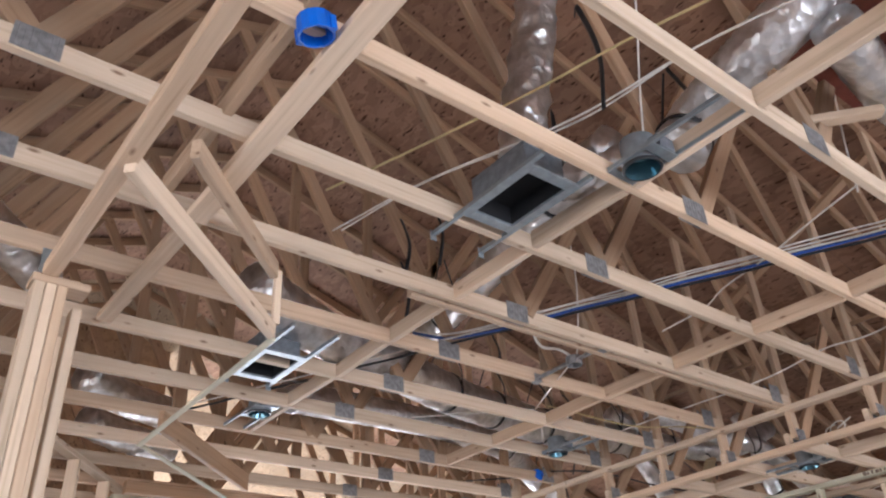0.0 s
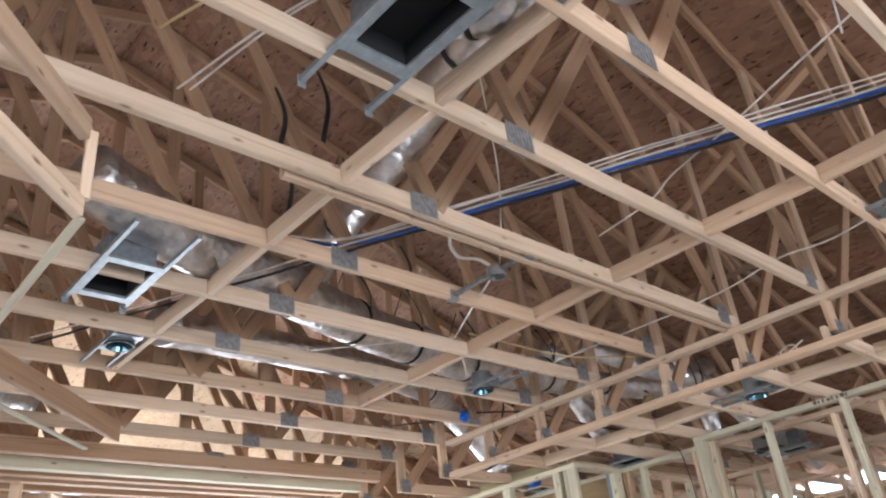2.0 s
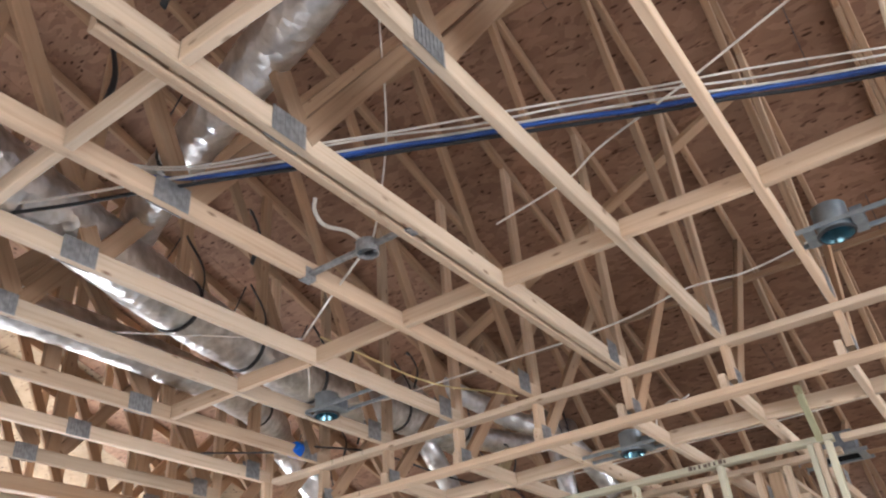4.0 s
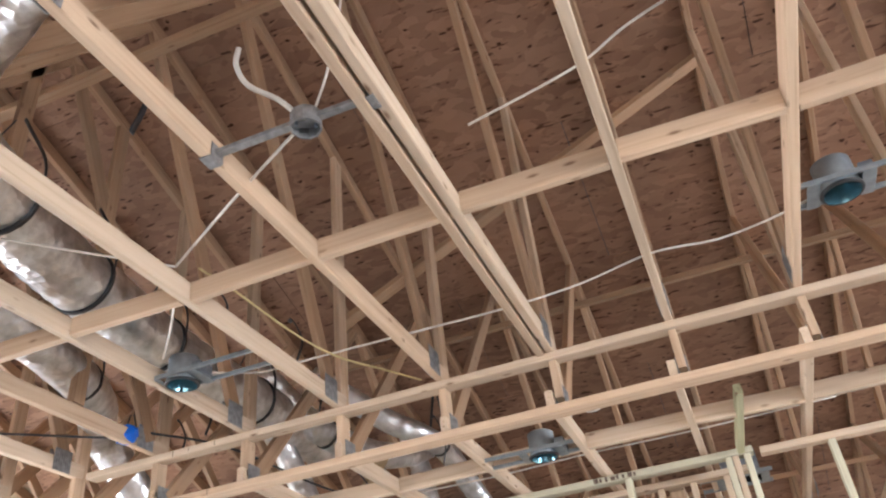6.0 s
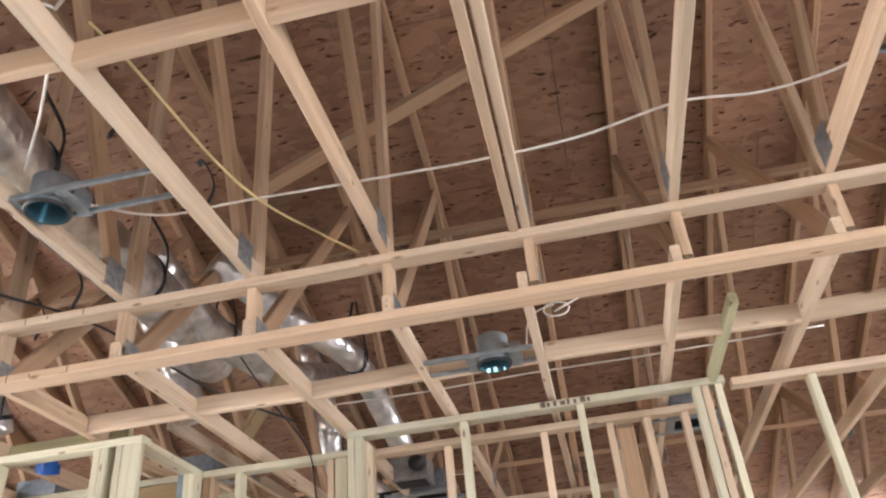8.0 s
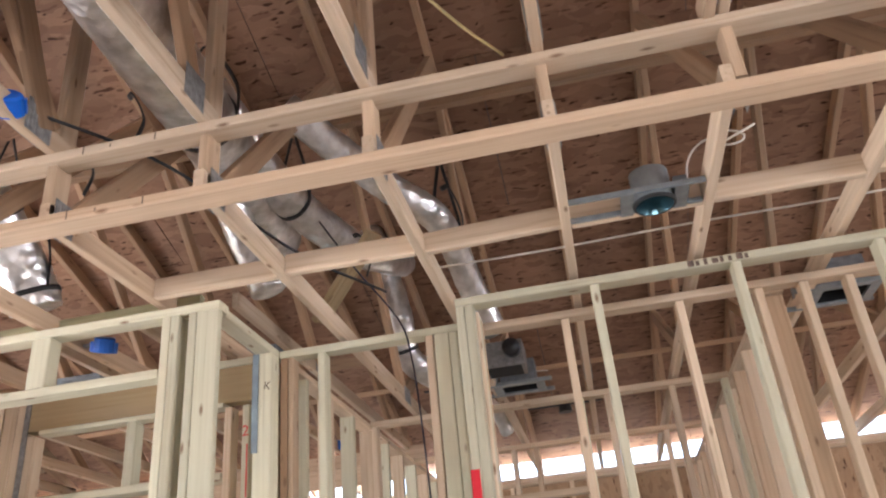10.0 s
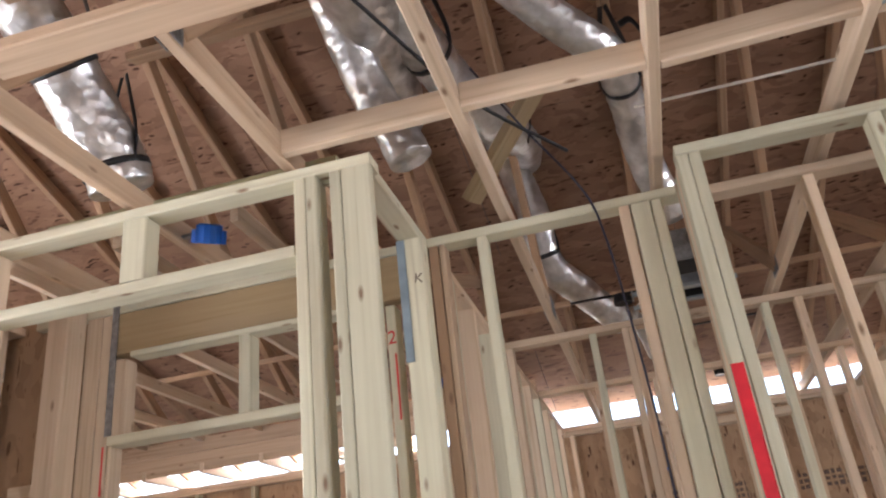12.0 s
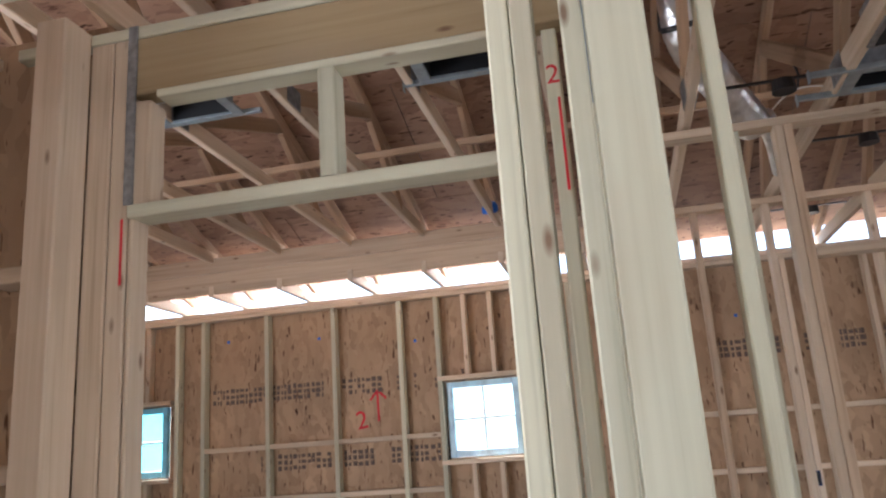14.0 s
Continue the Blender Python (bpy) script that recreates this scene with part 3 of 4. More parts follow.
xs = [-9.36, -8.50, -8.25, -7.65, -7.04, -6.46, -6.14, -5.47, -5.05, -4.75, -4.55, -4.0, -3.42, -2.85, -2.25, -1.65, -1.05, -0.45, 0.15, 0.75, 1.35, 1.95, 2.55, 3.15, 3.75, 4.35]
for x in xs:
    stud(wo, x - 0.019, x + 0.019, YW, YW + 0.089, 2.685, WOOD if -5 < x else WOOD_STUD)
for a, b in zip(xs[2:-1], xs[3:]):
    if b - a > 0.3 and not a < -5.8 < b:
        for z in (1.555, 1.14):
            block("nogging", (a + 0.02, YW + 0.002, z), (b - 0.02, YW + 0.087, z + 0.038), WOOD, wo)
for xc, ww in WINDOWS:
    block("window_head", (xc - ww / 2 - 0.06, YW, HEAD + 0.012), (xc + ww / 2 + 0.05, YW + 0.089, HEAD + 0.05), WOOD, wo)
    block("window_rough_sill", (xc - ww / 2 - 0.06, YW, SILL - 0.05), (xc + ww / 2 + 0.05, YW + 0.089, SILL - 0.012), WOOD, wo)
    for q in (-0.1, 0.12):
        stud(wo, xc + q - 0.019, xc + q + 0.019, YW, YW + 0.089, 2.685, WOOD, HEAD + 0.051, "cripple")
        stud(wo, xc + q - 0.019, xc + q + 0.019, YW, YW + 0.089, SILL - 0.051, WOOD, 0.0, "cripple")
edges = [X_WEST]
for xc, ww in WINDOWS:
    edges += [xc - ww / 2, xc + ww / 2]
edges.append(X_EAST)
for i in range(0, len(edges), 2):
    a, b = edges[i], edges[i + 1]
    n_ = max(1, round((b - a) / 1.22))
    for j in range(n_):
        flat = block("sheathing", (a + (b - a) * j / n_ + 0.0005, YW + 0.0905, -0.1), (a + (b - a) * (j + 1) / n_ - 0.0005, YW + 0.1015, 2.76), OSB_WALL, wo, "", 0.001)
    # unseen strips added behind the sheathing joints to keep skylight out
    for j in range(1, n_):
        xj = a + (b - a) * j / n_
        block("joint_light_stop", (xj - 0.03, YW + 0.1025, -0.1), (xj + 0.03, YW + 0.106, 2.76), LIGHT_STOP, wo, "", 0.0005)
for xc, ww in WINDOWS:
    block("sheathing", (xc - ww / 2, YW + 0.0905, HEAD), (xc + ww / 2, YW + 0.1015, 2.76), OSB_WALL, wo, "", 0.001)
    block("sheathing", (xc - ww / 2, YW + 0.0905, -0.1), (xc + ww / 2, YW + 0.1015, SILL), OSB_WALL, wo, "", 0.001)


def window(i, xc, ww, film):
    t = thing("window_%d" % i, (xc, YW + 0.06, SILL), "small square vinyl window with a cross bar and blue film", "window", "windows of the outer wall", "structure")
    y0, y1 = YW + 0.045, YW + 0.10
    a, b = xc - ww / 2 + 0.002, xc + ww / 2 - 0.002
    z0, z1 = SILL + 0.002, HEAD - 0.002
    for lo, hi in (((a, y0, z0), (a + 0.05, y1, z1)), ((b - 0.05, y0, z0), (b, y1, z1)), ((a + 0.05, y0, z0), (b - 0.05, y1, z0 + 0.055)), ((a + 0.05, y0, z1 - 0.05), (b - 0.05, y1, z1))):
        block("window_frame", lo, hi, film, t, "", 0.006)
    block("glazing_bar", (a + 0.05, y0 + 0.02, (z0 + z1) / 2 - 0.01), (b - 0.05, y1 - 0.02, (z0 + z1) / 2 + 0.01), VINYL, t, "", 0.003)
    block("glazing_bar", (xc - 0.01, y0 + 0.022, z0 + 0.055), (xc + 0.01, y1 - 0.022, z1 - 0.05), VINYL, t, "", 0.003)
    p = block("pane", (a + 0.045, y0 + 0.026, z0 + 0.05), (b - 0.045, y0 + 0.030, z1 - 0.045), GLASS_BLUE if i == 1 else GLASS_PALE, t, "", 0.0005)
    p.visible_shadow = False
    block("window_frame", (a - 0.03, YW + 0.1025, z0 - 0.03), (b + 0.03, YW + 0.11, z0), VINYL, t, "", 0.001)


window(1, WINDOWS[0][0], WINDOWS[0][1], FILM)
window(2, WINDOWS[1][0], WINDOWS[1][1], FILM_PALE)

# ---- plain outer walls added to close the place, with assumed wide door openings for daylight ----
flat_box("wall_south_pier", (X_WEST, Y_SOUTH - 0.1, 0), (-5.2, Y_SOUTH, 3.0), OSB_WALL, "added plain strand board outer wall", "wall")
flat_box("wall_south_pier", (1.0, Y_SOUTH - 0.1, 0), (X_EAST, Y_SOUTH, 3.0), OSB_WALL, "added plain strand board outer wall", "wall")
flat_box("wall_south_head", (-5.2, Y_SOUTH - 0.1, 2.5), (1.0, Y_SOUTH, 3.0), OSB_WALL, "added strand board over an assumed wide door opening", "wall")
flat_box("wall_east_pier", (X_EAST, Y_SOUTH, 0), (X_EAST + 0.1, -1.2, 3.0), OSB_WALL, "added plain strand board outer wall", "wall")
flat_box("wall_east_pier", (X_EAST, 4.2, 0), (X_EAST + 0.1, 6.3, 3.0), OSB_WALL, "added plain strand board outer wall", "wall")
flat_box("wall_east_head", (X_EAST, 6.3, 2.5), (X_EAST + 0.1, 10.5, 3.0), OSB_WALL, "added strand board over an assumed wide door opening", "wall")
flat_box("wall_east_pier", (X_EAST, 10.5, 0), (X_EAST + 0.1, 11.5, 3.0), OSB_WALL, "added plain strand board outer wall", "wall")
flat_box("wall_east_head", (X_EAST, -1.2, 2.5), (X_EAST + 0.1, 4.2, 3.0), OSB_WALL, "added strand board over an assumed wide door opening", "wall")
flat_box("wall_west_pier", (X_WEST - 0.1, Y_SOUTH, 0), (X_WEST, 3.2, 2.9), OSB_WALL, "added plain strand board outer wall", "wall")
flat_box("wall_west_pier", (X_WEST - 0.1, 7.2, 0), (X_WEST, 11.5, 2.75), OSB_WALL, "added plain strand board outer wall", "wall")
flat_box("wall_west_head", (X_WEST - 0.1, 3.2, 2.5), (X_WEST, 7.2, 2.9), OSB_WALL, "added strand board over an assumed wide door opening", "wall")
# west gable added to hold back daylight, but for an open strip above plates
def gable_piece(y0, y1, z0, z1=None):
    bm = bmesh.new()
    n_ = 12
    lo, hi = [], []
    for i in range(n_ + 1):
        y = y0 + (y1 - y0) * i / n_
        top_ = roof_z(y) - 0.004 if z1 is None else z1
        lo.append([bm.verts.new((x, y, z0)) for x in (X_WEST - 0.1, X_WEST - 0.088)])
        hi.append([bm.verts.new((x, y, top_)) for x in (X_WEST - 0.1, X_WEST - 0.088)])
    for i in range(n_):
        for q in (0, 1):
            bm.faces.new((lo[i][q], lo[i + 1][q], hi[i + 1][q], hi[i][q]))
        bm.faces.new((lo[i][0], lo[i + 1][0], lo[i + 1][1], lo[i][1]))
        bm.faces.new((hi[i][0], hi[i + 1][0], hi[i + 1][1], hi[i][1]))
    bmesh.ops.recalc_face_normals(bm, faces=bm.faces)
    tagged(link_mesh("gable_light_stop", bm, OSB_WALL, Matrix()), "strand board gable added to hold back daylight", "wall", "", "structure")


gable_piece(Y_SOUTH, 3.5, 2.9)
gable_piece(7.6, 11.55, 2.75)
# tray step of the far bedroom
for z, h_ in ((2.876, 0.17), (3.028, 0.125)):
    lone_board("tray_board", (-9.3, 10.93, z), (-4.72, 10.93, z), 0.038, h_, WOOD_WARM, "pine board on edge along the raised ceiling")


# ---- ducts ----
def duct(points, r, label, steps=14, strap_at=(), wr=0.10):
    t = thing("flex_duct", points[0], label, "air duct", "flexible ducts")
    line = curve_points(points, steps)
    bm = bmesh.new()
    tube(bm, line, r, 24, wr * 0.5, 0.012)
    link_mesh("foil_jacket", bm, FOIL, Matrix(), t, "", True)
    for f in strap_at:
        i = max(1, min(len(line) - 2, int(f * len(line))))
        p, d = line[i], (line[i + 1] - line[i - 1]).normalized()
        bm = bmesh.new()
        tube(bm, [p - d * 0.012, p + d * 0.012], r * 1.06, 20)
        link_mesh("duct_strap", bm, BLACK, Matrix(), t, "black plastic hanging strap", True)
        side = d.cross(Vector((0, 0, 1))).normalized()
        for s in (1, -1):
            bm = bmesh.new()
            a = p + side * s * r * 1.03
            tube(bm, curve_points([a, a + Vector((0, 0, r * 1.2)) - side * s * 0.01, a + Vector((0, 0, 0.42)) - side * s * (r * 0.9)], 5), 0.011, 6, 0, 0, 0.35)
            link_mesh("strap_tail", bm, BLACK, Matrix(), t, "black plastic hanging strap", True)
    return t


SILVER = "silver foil flexible duct hung in the roof trusses"
duct([(-1.62, 2.24, 3.17), (-1.60, 2.28, 3.45), (-1.53, 2.34, 3.9), (-1.44, 2.42, 4.5), (-1.40, 2.8, 5.1)], 0.10, "crumpled silver foil duct dropping onto a register box", 22, (0.8,), 0.5)
duct([(-1.22, 2.84, 3.30), (-1.16, 2.93, 3.46), (-0.95, 2.89, 3.50), (-0.70, 2.86, 3.56), (-0.3, 2.95, 3.75)], 0.125, "pleated silver foil duct above the truss chords", 14, (0.12,), 0.16)
duct([(-1.72, 2.48, 3.30), (-1.55, 2.58, 3.24), (-1.40, 2.72, 3.33)], 0.085, "short silver foil duct beside a register box", 12, (0.25,), 0.14)
duct([(-0.46, 2.9, 3.46), (-0.50, 3.25, 3.42), (-0.53, 3.68, 3.40), (-0.60, 4.25, 3.42), (-0.66, 5.0, 3.55)], 0.10, SILVER, 14, (0.7,))
duct([(-0.12, 2.9, 3.50), (-0.16, 3.3, 3.45), (-0.2, 3.8, 3.42), (-0.25, 4.6, 3.5)], 0.12, SILVER, 14, (0.5,))
duct([(-3.40, 1.85, 3.36), (-3.62, 2.4, 3.30), (-3.85, 3.1, 3.30), (-4.10, 3.7, 3.34), (-4.30, 4.25, 3.38), (-4.36, 4.6, 3.39), (-4.42, 5.0, 3.38), (-4.50, 5.6, 3.42), (-4.58, 6.2, 3.50), (-4.66, 6.8, 3.55), (-4.78, 7.5, 3.6)], 0.15, "large silver foil trunk duct along the trusses", 10, (0.32, 0.46, 0.62, 0.8), 0.06)
duct([(-4.50, 2.7, 3.22), (-4.68, 2.9, 3.30), (-4.66, 3.4, 3.30), (-4.80, 4.2, 3.36), (-4.92, 4.9, 3.36), (-5.2, 5.5, 3.40), (-5.62, 6.0, 3.46), (-5.64, 6.3, 3.28), (-5.585, 6.5, 3.03), (-5.56, 6.56, 2.90)], 0.115, SILVER, 10, (0.5, 0.78, 0.93))
duct([(-1.42, 2.66, 3.40), (-1.9, 2.75, 3.40), (-2.35, 2.87, 3.40), (-2.85, 3.02, 3.42), (-3.4, 3.18, 3.45), (-3.95, 3.4, 3.5)], 0.10, SILVER, 12, (0.2, 0.75), 0.12)
duct([(-4.62, 6.3, 3.75), (-4.50, 6.9, 3.52), (-4.35, 7.5, 3.48), (-4.25, 8.0, 3.6), (-4.3, 8.7, 3.9)], 0.10, SILVER, 12, (0.3,))
duct([(-4.75, 6.55, 3.62), (-4.72, 6.85, 3.36), (-4.62, 6.92, 3.10), (-4.58, 6.94, 2.98)], 0.085, "short silver foil duct ending at a ceiling boot", 12, (), 0.14)
duct([(-4.32, 6.5, 3.72), (-4.15, 6.72, 3.60), (-3.95, 6.92, 3.45), (-3.77, 7.12, 3.36), (-3.72, 7.4, 3.33), (-3.68, 7.70, 3.18), (-3.60, 7.92, 2.96)], 0.078, SILVER, 10, (0.62,))
duct([(-4.45, 8.4, 4.05), (-4.36, 8.45, 3.70), (-4.28, 8.42, 3.36), (-4.26, 8.50, 3.10), (-4.11, 8.80, 3.00), (-3.93, 9.12, 2.89)], 0.088, "silver foil duct bending down to a round boot", 10, (0.55,))
duct([(-3.87, 9.14, 2.93), (-3.80, 9.32, 2.86), (-3.76, 9.46, 2.74)], 0.05, "short silver foil stub under a duct boot", 10)
duct([(-5.0, 1.45, 3.30), (-5.2, 1.75, 3.27), (-5.45, 2.2, 3.3)], 0.12, "short silver duct over the ceiling bay", 12, (), 0.1)
duct([(-5.85, 1.7, 3.30), (-6.0, 2.0, 3.27), (-6.3, 2.5, 3.3)], 0.12, "short silver duct over the ceiling bay", 12, (), 0.1)
duct([(-0.2, -0.4, 3.4), (-1.2, -0.1, 3.35), (-2.0, 0.0, 3.35), (-3.2, 0.3, 3.4), (-4.0, 0.9, 3.4)], 0.11, SILVER, 12, (0.4, 0.7))


# ---- registers ----
def register(x0, x1, y0, y1, z, rail0, rail1):
    t = thing("register_box", ((x0 + x1) / 2, (y0 + y1) / 2, z), "galvanised steel register box with a dark opening", "air register", "register boxes")
    fx, fy = 0.052, 0.032
    xa, xb, ya, yb = x0 + fx, x1 - fx, y0 + fy, y1 - fy
    for lo, hi in (((x0, y0, z), (x1, ya, z + 0.012)), ((x0, yb, z), (x1, y1, z + 0.012)), ((x0, ya, z), (xa, yb, z + 0.012)), ((xb, ya, z), (x1, yb, z + 0.012))):
        block("flange", lo, hi, GALV, t, "", 0.002)
    # inner boot walls and lid coloured black for the shade of the opening
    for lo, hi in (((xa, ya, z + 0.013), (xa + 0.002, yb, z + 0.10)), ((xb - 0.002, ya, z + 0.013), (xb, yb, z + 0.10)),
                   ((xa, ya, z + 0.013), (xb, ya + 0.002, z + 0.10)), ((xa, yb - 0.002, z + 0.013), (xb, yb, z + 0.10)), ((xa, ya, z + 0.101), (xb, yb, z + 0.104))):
        block("boot_shade", lo, hi, CAVITY_SHADE, t, "inside of the boot, its shade put in as black", 0.0005)
    for lo, hi in (((xa - 0.004, ya - 0.004, z + 0.013), (xa - 0.001, yb + 0.004, z + 0.15)), ((xb + 0.001, ya - 0.004, z + 0.013), (xb + 0.004, yb + 0.004, z + 0.15)),
                   ((xa, ya - 0.004, z + 0.013), (xb, ya - 0.001, z + 0.15)), ((xa, yb + 0.001, z + 0.013), (xb, yb + 0.004, z + 0.15)), ((xa - 0.004, ya - 0.004, z + 0.151), (xb + 0.004, yb + 0.004, z + 0.17))):
        block("boot", lo, hi, STEEL, t, "galvanised boot", 0.0005)
    for y in (y0 - 0.012, y1 - 0.008):
        block("hanger_rail", (rail0, y, z + 0.001), (rail1, y + 0.022, z + 0.024), GALV, t, "bright steel hanger rail", 0.002)
        block("hanger_foot", (rail0 - 0.004, y - 0.006, z - 0.02), (rail0, y + 0.028, z + 0.03), GALV, t, "bright steel hanger foot", 0.001)
    return t


register(-1.86, -1.43, 2.10, 2.375, Z_HIGH - 0.004, -2.06, -1.36)
register(-3.95, -3.52, 2.015, 2.29, Z_HIGH - 0.004, -4.02, -3.18)
register(-6.70, -6.28, 8.15, 8.42, Z_HIGH - 0.006, -6.75, -6.2)
register(-5.42, -5.02, 8.15, 8.42, Z_HIGH - 0.006, -5.50, -4.95)
register(-3.70, -3.38, 8.36, 8.58, Z_LOW - 0.006, -3.85, -3.33)
register(-1.95, -1.62, 7.52, 7.78, Z_LOW - 0.006, -2.05, -1.6)


# ---- recessed lights ----
def can_light(x, y, z, x0, x1):
    t = thing("recessed_light", (x, y, z), "recessed can light with a dark glossy cone and steel bar hangers", "ceiling light", "recessed lights")
    m = Matrix.Translation((x, y, z))
    bm = bmesh.new()
    disc(bm, 0.078, 0.082, 0.0, 0.004), disc(bm, 0.082, 0.082, 0.004, 0.012), disc(bm, 0.070, 0.078, 0.001, 0.0), disc(bm, 0.082, 0.070, 0.012, 0.012)
    link_mesh("trim_ring", bm, BLACK, m, t, "black trim ring")
    bm = bmesh.new()
    disc(bm, 0.070, 0.048, 0.0, 0.075)
    _, top_ = disc(bm, 0.048, 0.036, 0.075, 0.085)
    bm.faces.new(top_)
    link_mesh("reflector", bm, LENS, m, t, "teal tinted glossy reflector cone", True)
    bm = bmesh.new()
    disc(bm, 0.074, 0.074, 0.013, 0.14)
    _, top_ = disc(bm, 0.074, 0.056, 0.14, 0.15)
    bm.faces.new(top_)
    link_mesh("housing", bm, GALV, m, t, "galvanised round housing", True)
    block("mounting_plate", (x - 0.125, y - 0.085, z + 0.02), (x - 0.0755, y + 0.085, z + 0.024), GALV, t, "", 0.001)
    block("mounting_plate", (x + 0.0755, y - 0.085, z + 0.02), (x + 0.125, y + 0.085, z + 0.024), GALV, t, "", 0.001)
    block("junction_box", (x + 0.078, y - 0.045, z + 0.026), (x + 0.13, y + 0.05, z + 0.085), STEEL, t, "galvanised junction box", 0.003)
    for yy in (y - 0.083, y + 0.068):
        block("bar_hanger", (x0, yy, z + 0.025), (x1, yy + 0.015, z + 0.045), GALV, t, "thin steel bar hanger", 0.001)
    return t


def chord_x(k):
    return -1.33 - 0.592 * k


can_light(-1.20, 2.50, Z_HIGH - 0.01, chord_x(0) + 0.02, chord_x(-1) - 0.02)
can_light(-1.16, 4.98, Z_HIGH - 0.01, chord_x(0) + 0.02, chord_x(-1) - 0.02)
can_light(-4.48, 2.46, Z_HIGH - 0.01, chord_x(6) + 0.02, chord_x(5) - 0.02)
can_light(-4.17, 5.00, Z_HIGH - 0.01, chord_x(5) + 0.02, chord_x(4) - 0.02)
can_light(-2.77, 6.31, Z_LOW - 0.02, chord_x(3) + 0.02, chord_x(2) - 0.07)


# ---- ceiling box on its bar ----
def ceiling_box():
    t = thing("ceiling_box", (-2.76, 3.73, Z_HIGH + 0.01), "grey metal ceiling box on a bar between two chords", "electrical box")
    block("bar", (chord_x(3) - 0.02, 3.715, Z_HIGH + 0.012), (chord_x(2) - 0.02, 3.745, Z_HIGH + 0.03), PLATE, t, "dark grey steel bar", 0.003)
    for x in (chord_x(3) + 0.0, chord_x(2) - 0.03):
        block("bar_foot", (x - 0.022, 3.70, Z_HIGH - 0.006), (x + 0.022, 3.76, Z_HIGH - 0.002), PLATE, t, "", 0.001)
        block("bar_foot", (x + 0.0225, 3.70, Z_HIGH - 0.006), (x + 0.026, 3.76, Z_HIGH + 0.05), PLATE, t, "", 0.001)
    bm = bmesh.new()
    disc(bm, 0.05, 0.05, -0.012, 0.045, 10)
    _, r = disc(bm, 0.05, 0.03, 0.045, 0.05, 10)
    bm.faces.new(r)
    disc(bm, 0.044, 0.05, -0.012, -0.012, 10)
    _, r = disc(bm, 0.044, 0.044, -0.012, 0.03, 10)
    bm.faces.new(r)
    link_mesh("box", bm, PLATE, Matrix.Translation((-2.76, 3.73, Z_HIGH)), t, "round grey metal box")
    for a in (0.6, 3.7):
        bm = bmesh.new()
        disc(bm, 0.006, 0.006, 0, 0.02, 8)
        _, r = disc(bm, 0.006, 0.0, 0, 0, 8)
        link_mesh("screw", bm, STEEL, Matrix.Translation((-2.76 + 0.03 * math.cos(a), 3.73 + 0.03 * math.sin(a), Z_HIGH - 0.004)), t, "bright screw head")


ceiling_box()


# ---- blue boxes ----
def blue_box(x, y, z, s, tilt, r=0.055, pipe=None):
    t = thing("blue_box", (x, y, z), "bright blue plastic electrical box with an open mouth", "electrical box", "blue boxes")
    m = Matrix.Translation((x, y, z)) @ Euler([radians(a) for a in tilt]).to_matrix().to_4x4()
    bm = bmesh.new()
    disc(bm, r, r * 0.97, 0, 0.06 * s, 14), disc(bm, r * 0.88, r, 0, 0, 14)
    _, a = disc(bm, r * 0.88, r * 0.84, 0, 0.05 * s, 14)
    bm.faces.new(a)
    _, a = disc(bm, r * 0.97, r * 0.80, 0.06 * s, 0.066 * s, 14)
    bm.faces.new(a)
    link_mesh("cup", bm, BLUE, m, t)
    for a in (0.5, 3.64):
        bm = bmesh.new()
        bar(bm, 0.05, 0.022, 0.02, 0.003, m @ Matrix.Translation((r * math.cos(a), r * math.sin(a), 0.0)) @ Matrix.Rotation(-math.pi / 2, 4, "Y"))
        link_mesh("screw_ear", bm, BLUE, Matrix(), t)
    return t


blue_box(-1.30, 1.065, Z_HIGH - 0.045, 1.1, (12, 5, 0), 0.06)
blue_box(-4.90, 5.48, Z_HIGH + 0.04, 1.1, (60, 0, 30), 0.05)
bb = blue_box(-5.35, 6.79, Z_LOW - 0.03, 1.1, (20, 15, 0), 0.05)
block("bracket", (-5.455, 6.775, Z_LOW + 0.012), (-5.34, 6.80, Z_LOW + 0.024), PLATE, bb, "grey steel bracket", 0.001)
blue_box(-5.48, 10.62, Z_HIGH + 0.03, 1.1, (30, 0, 0), 0.05)


# ---- cables ----
def cable(points, r, mat, label, steps=8, name="cable"):
    bm = bmesh.new()
    tube(bm, curve_points(points, steps), r, 7)
    return tagged(link_mesh(name, bm, mat, Matrix(), None, "", True), label, "cable", "cables in the roof")


def over_chords(p0, p1, sag, jig, seed):
    r = random.Random(seed)
    a, b = Vector(p0), Vector(p1)
    n_ = max(4, int((b - a).length / 0.3))
    return [a.lerp(b, i / n_) + Vector((r.uniform(-jig, jig), r.uniform(-jig, jig), (-sag if i % 2 else 0) + r.uniform(-jig, jig) * 0.3)) for i in range(n_ + 1)]


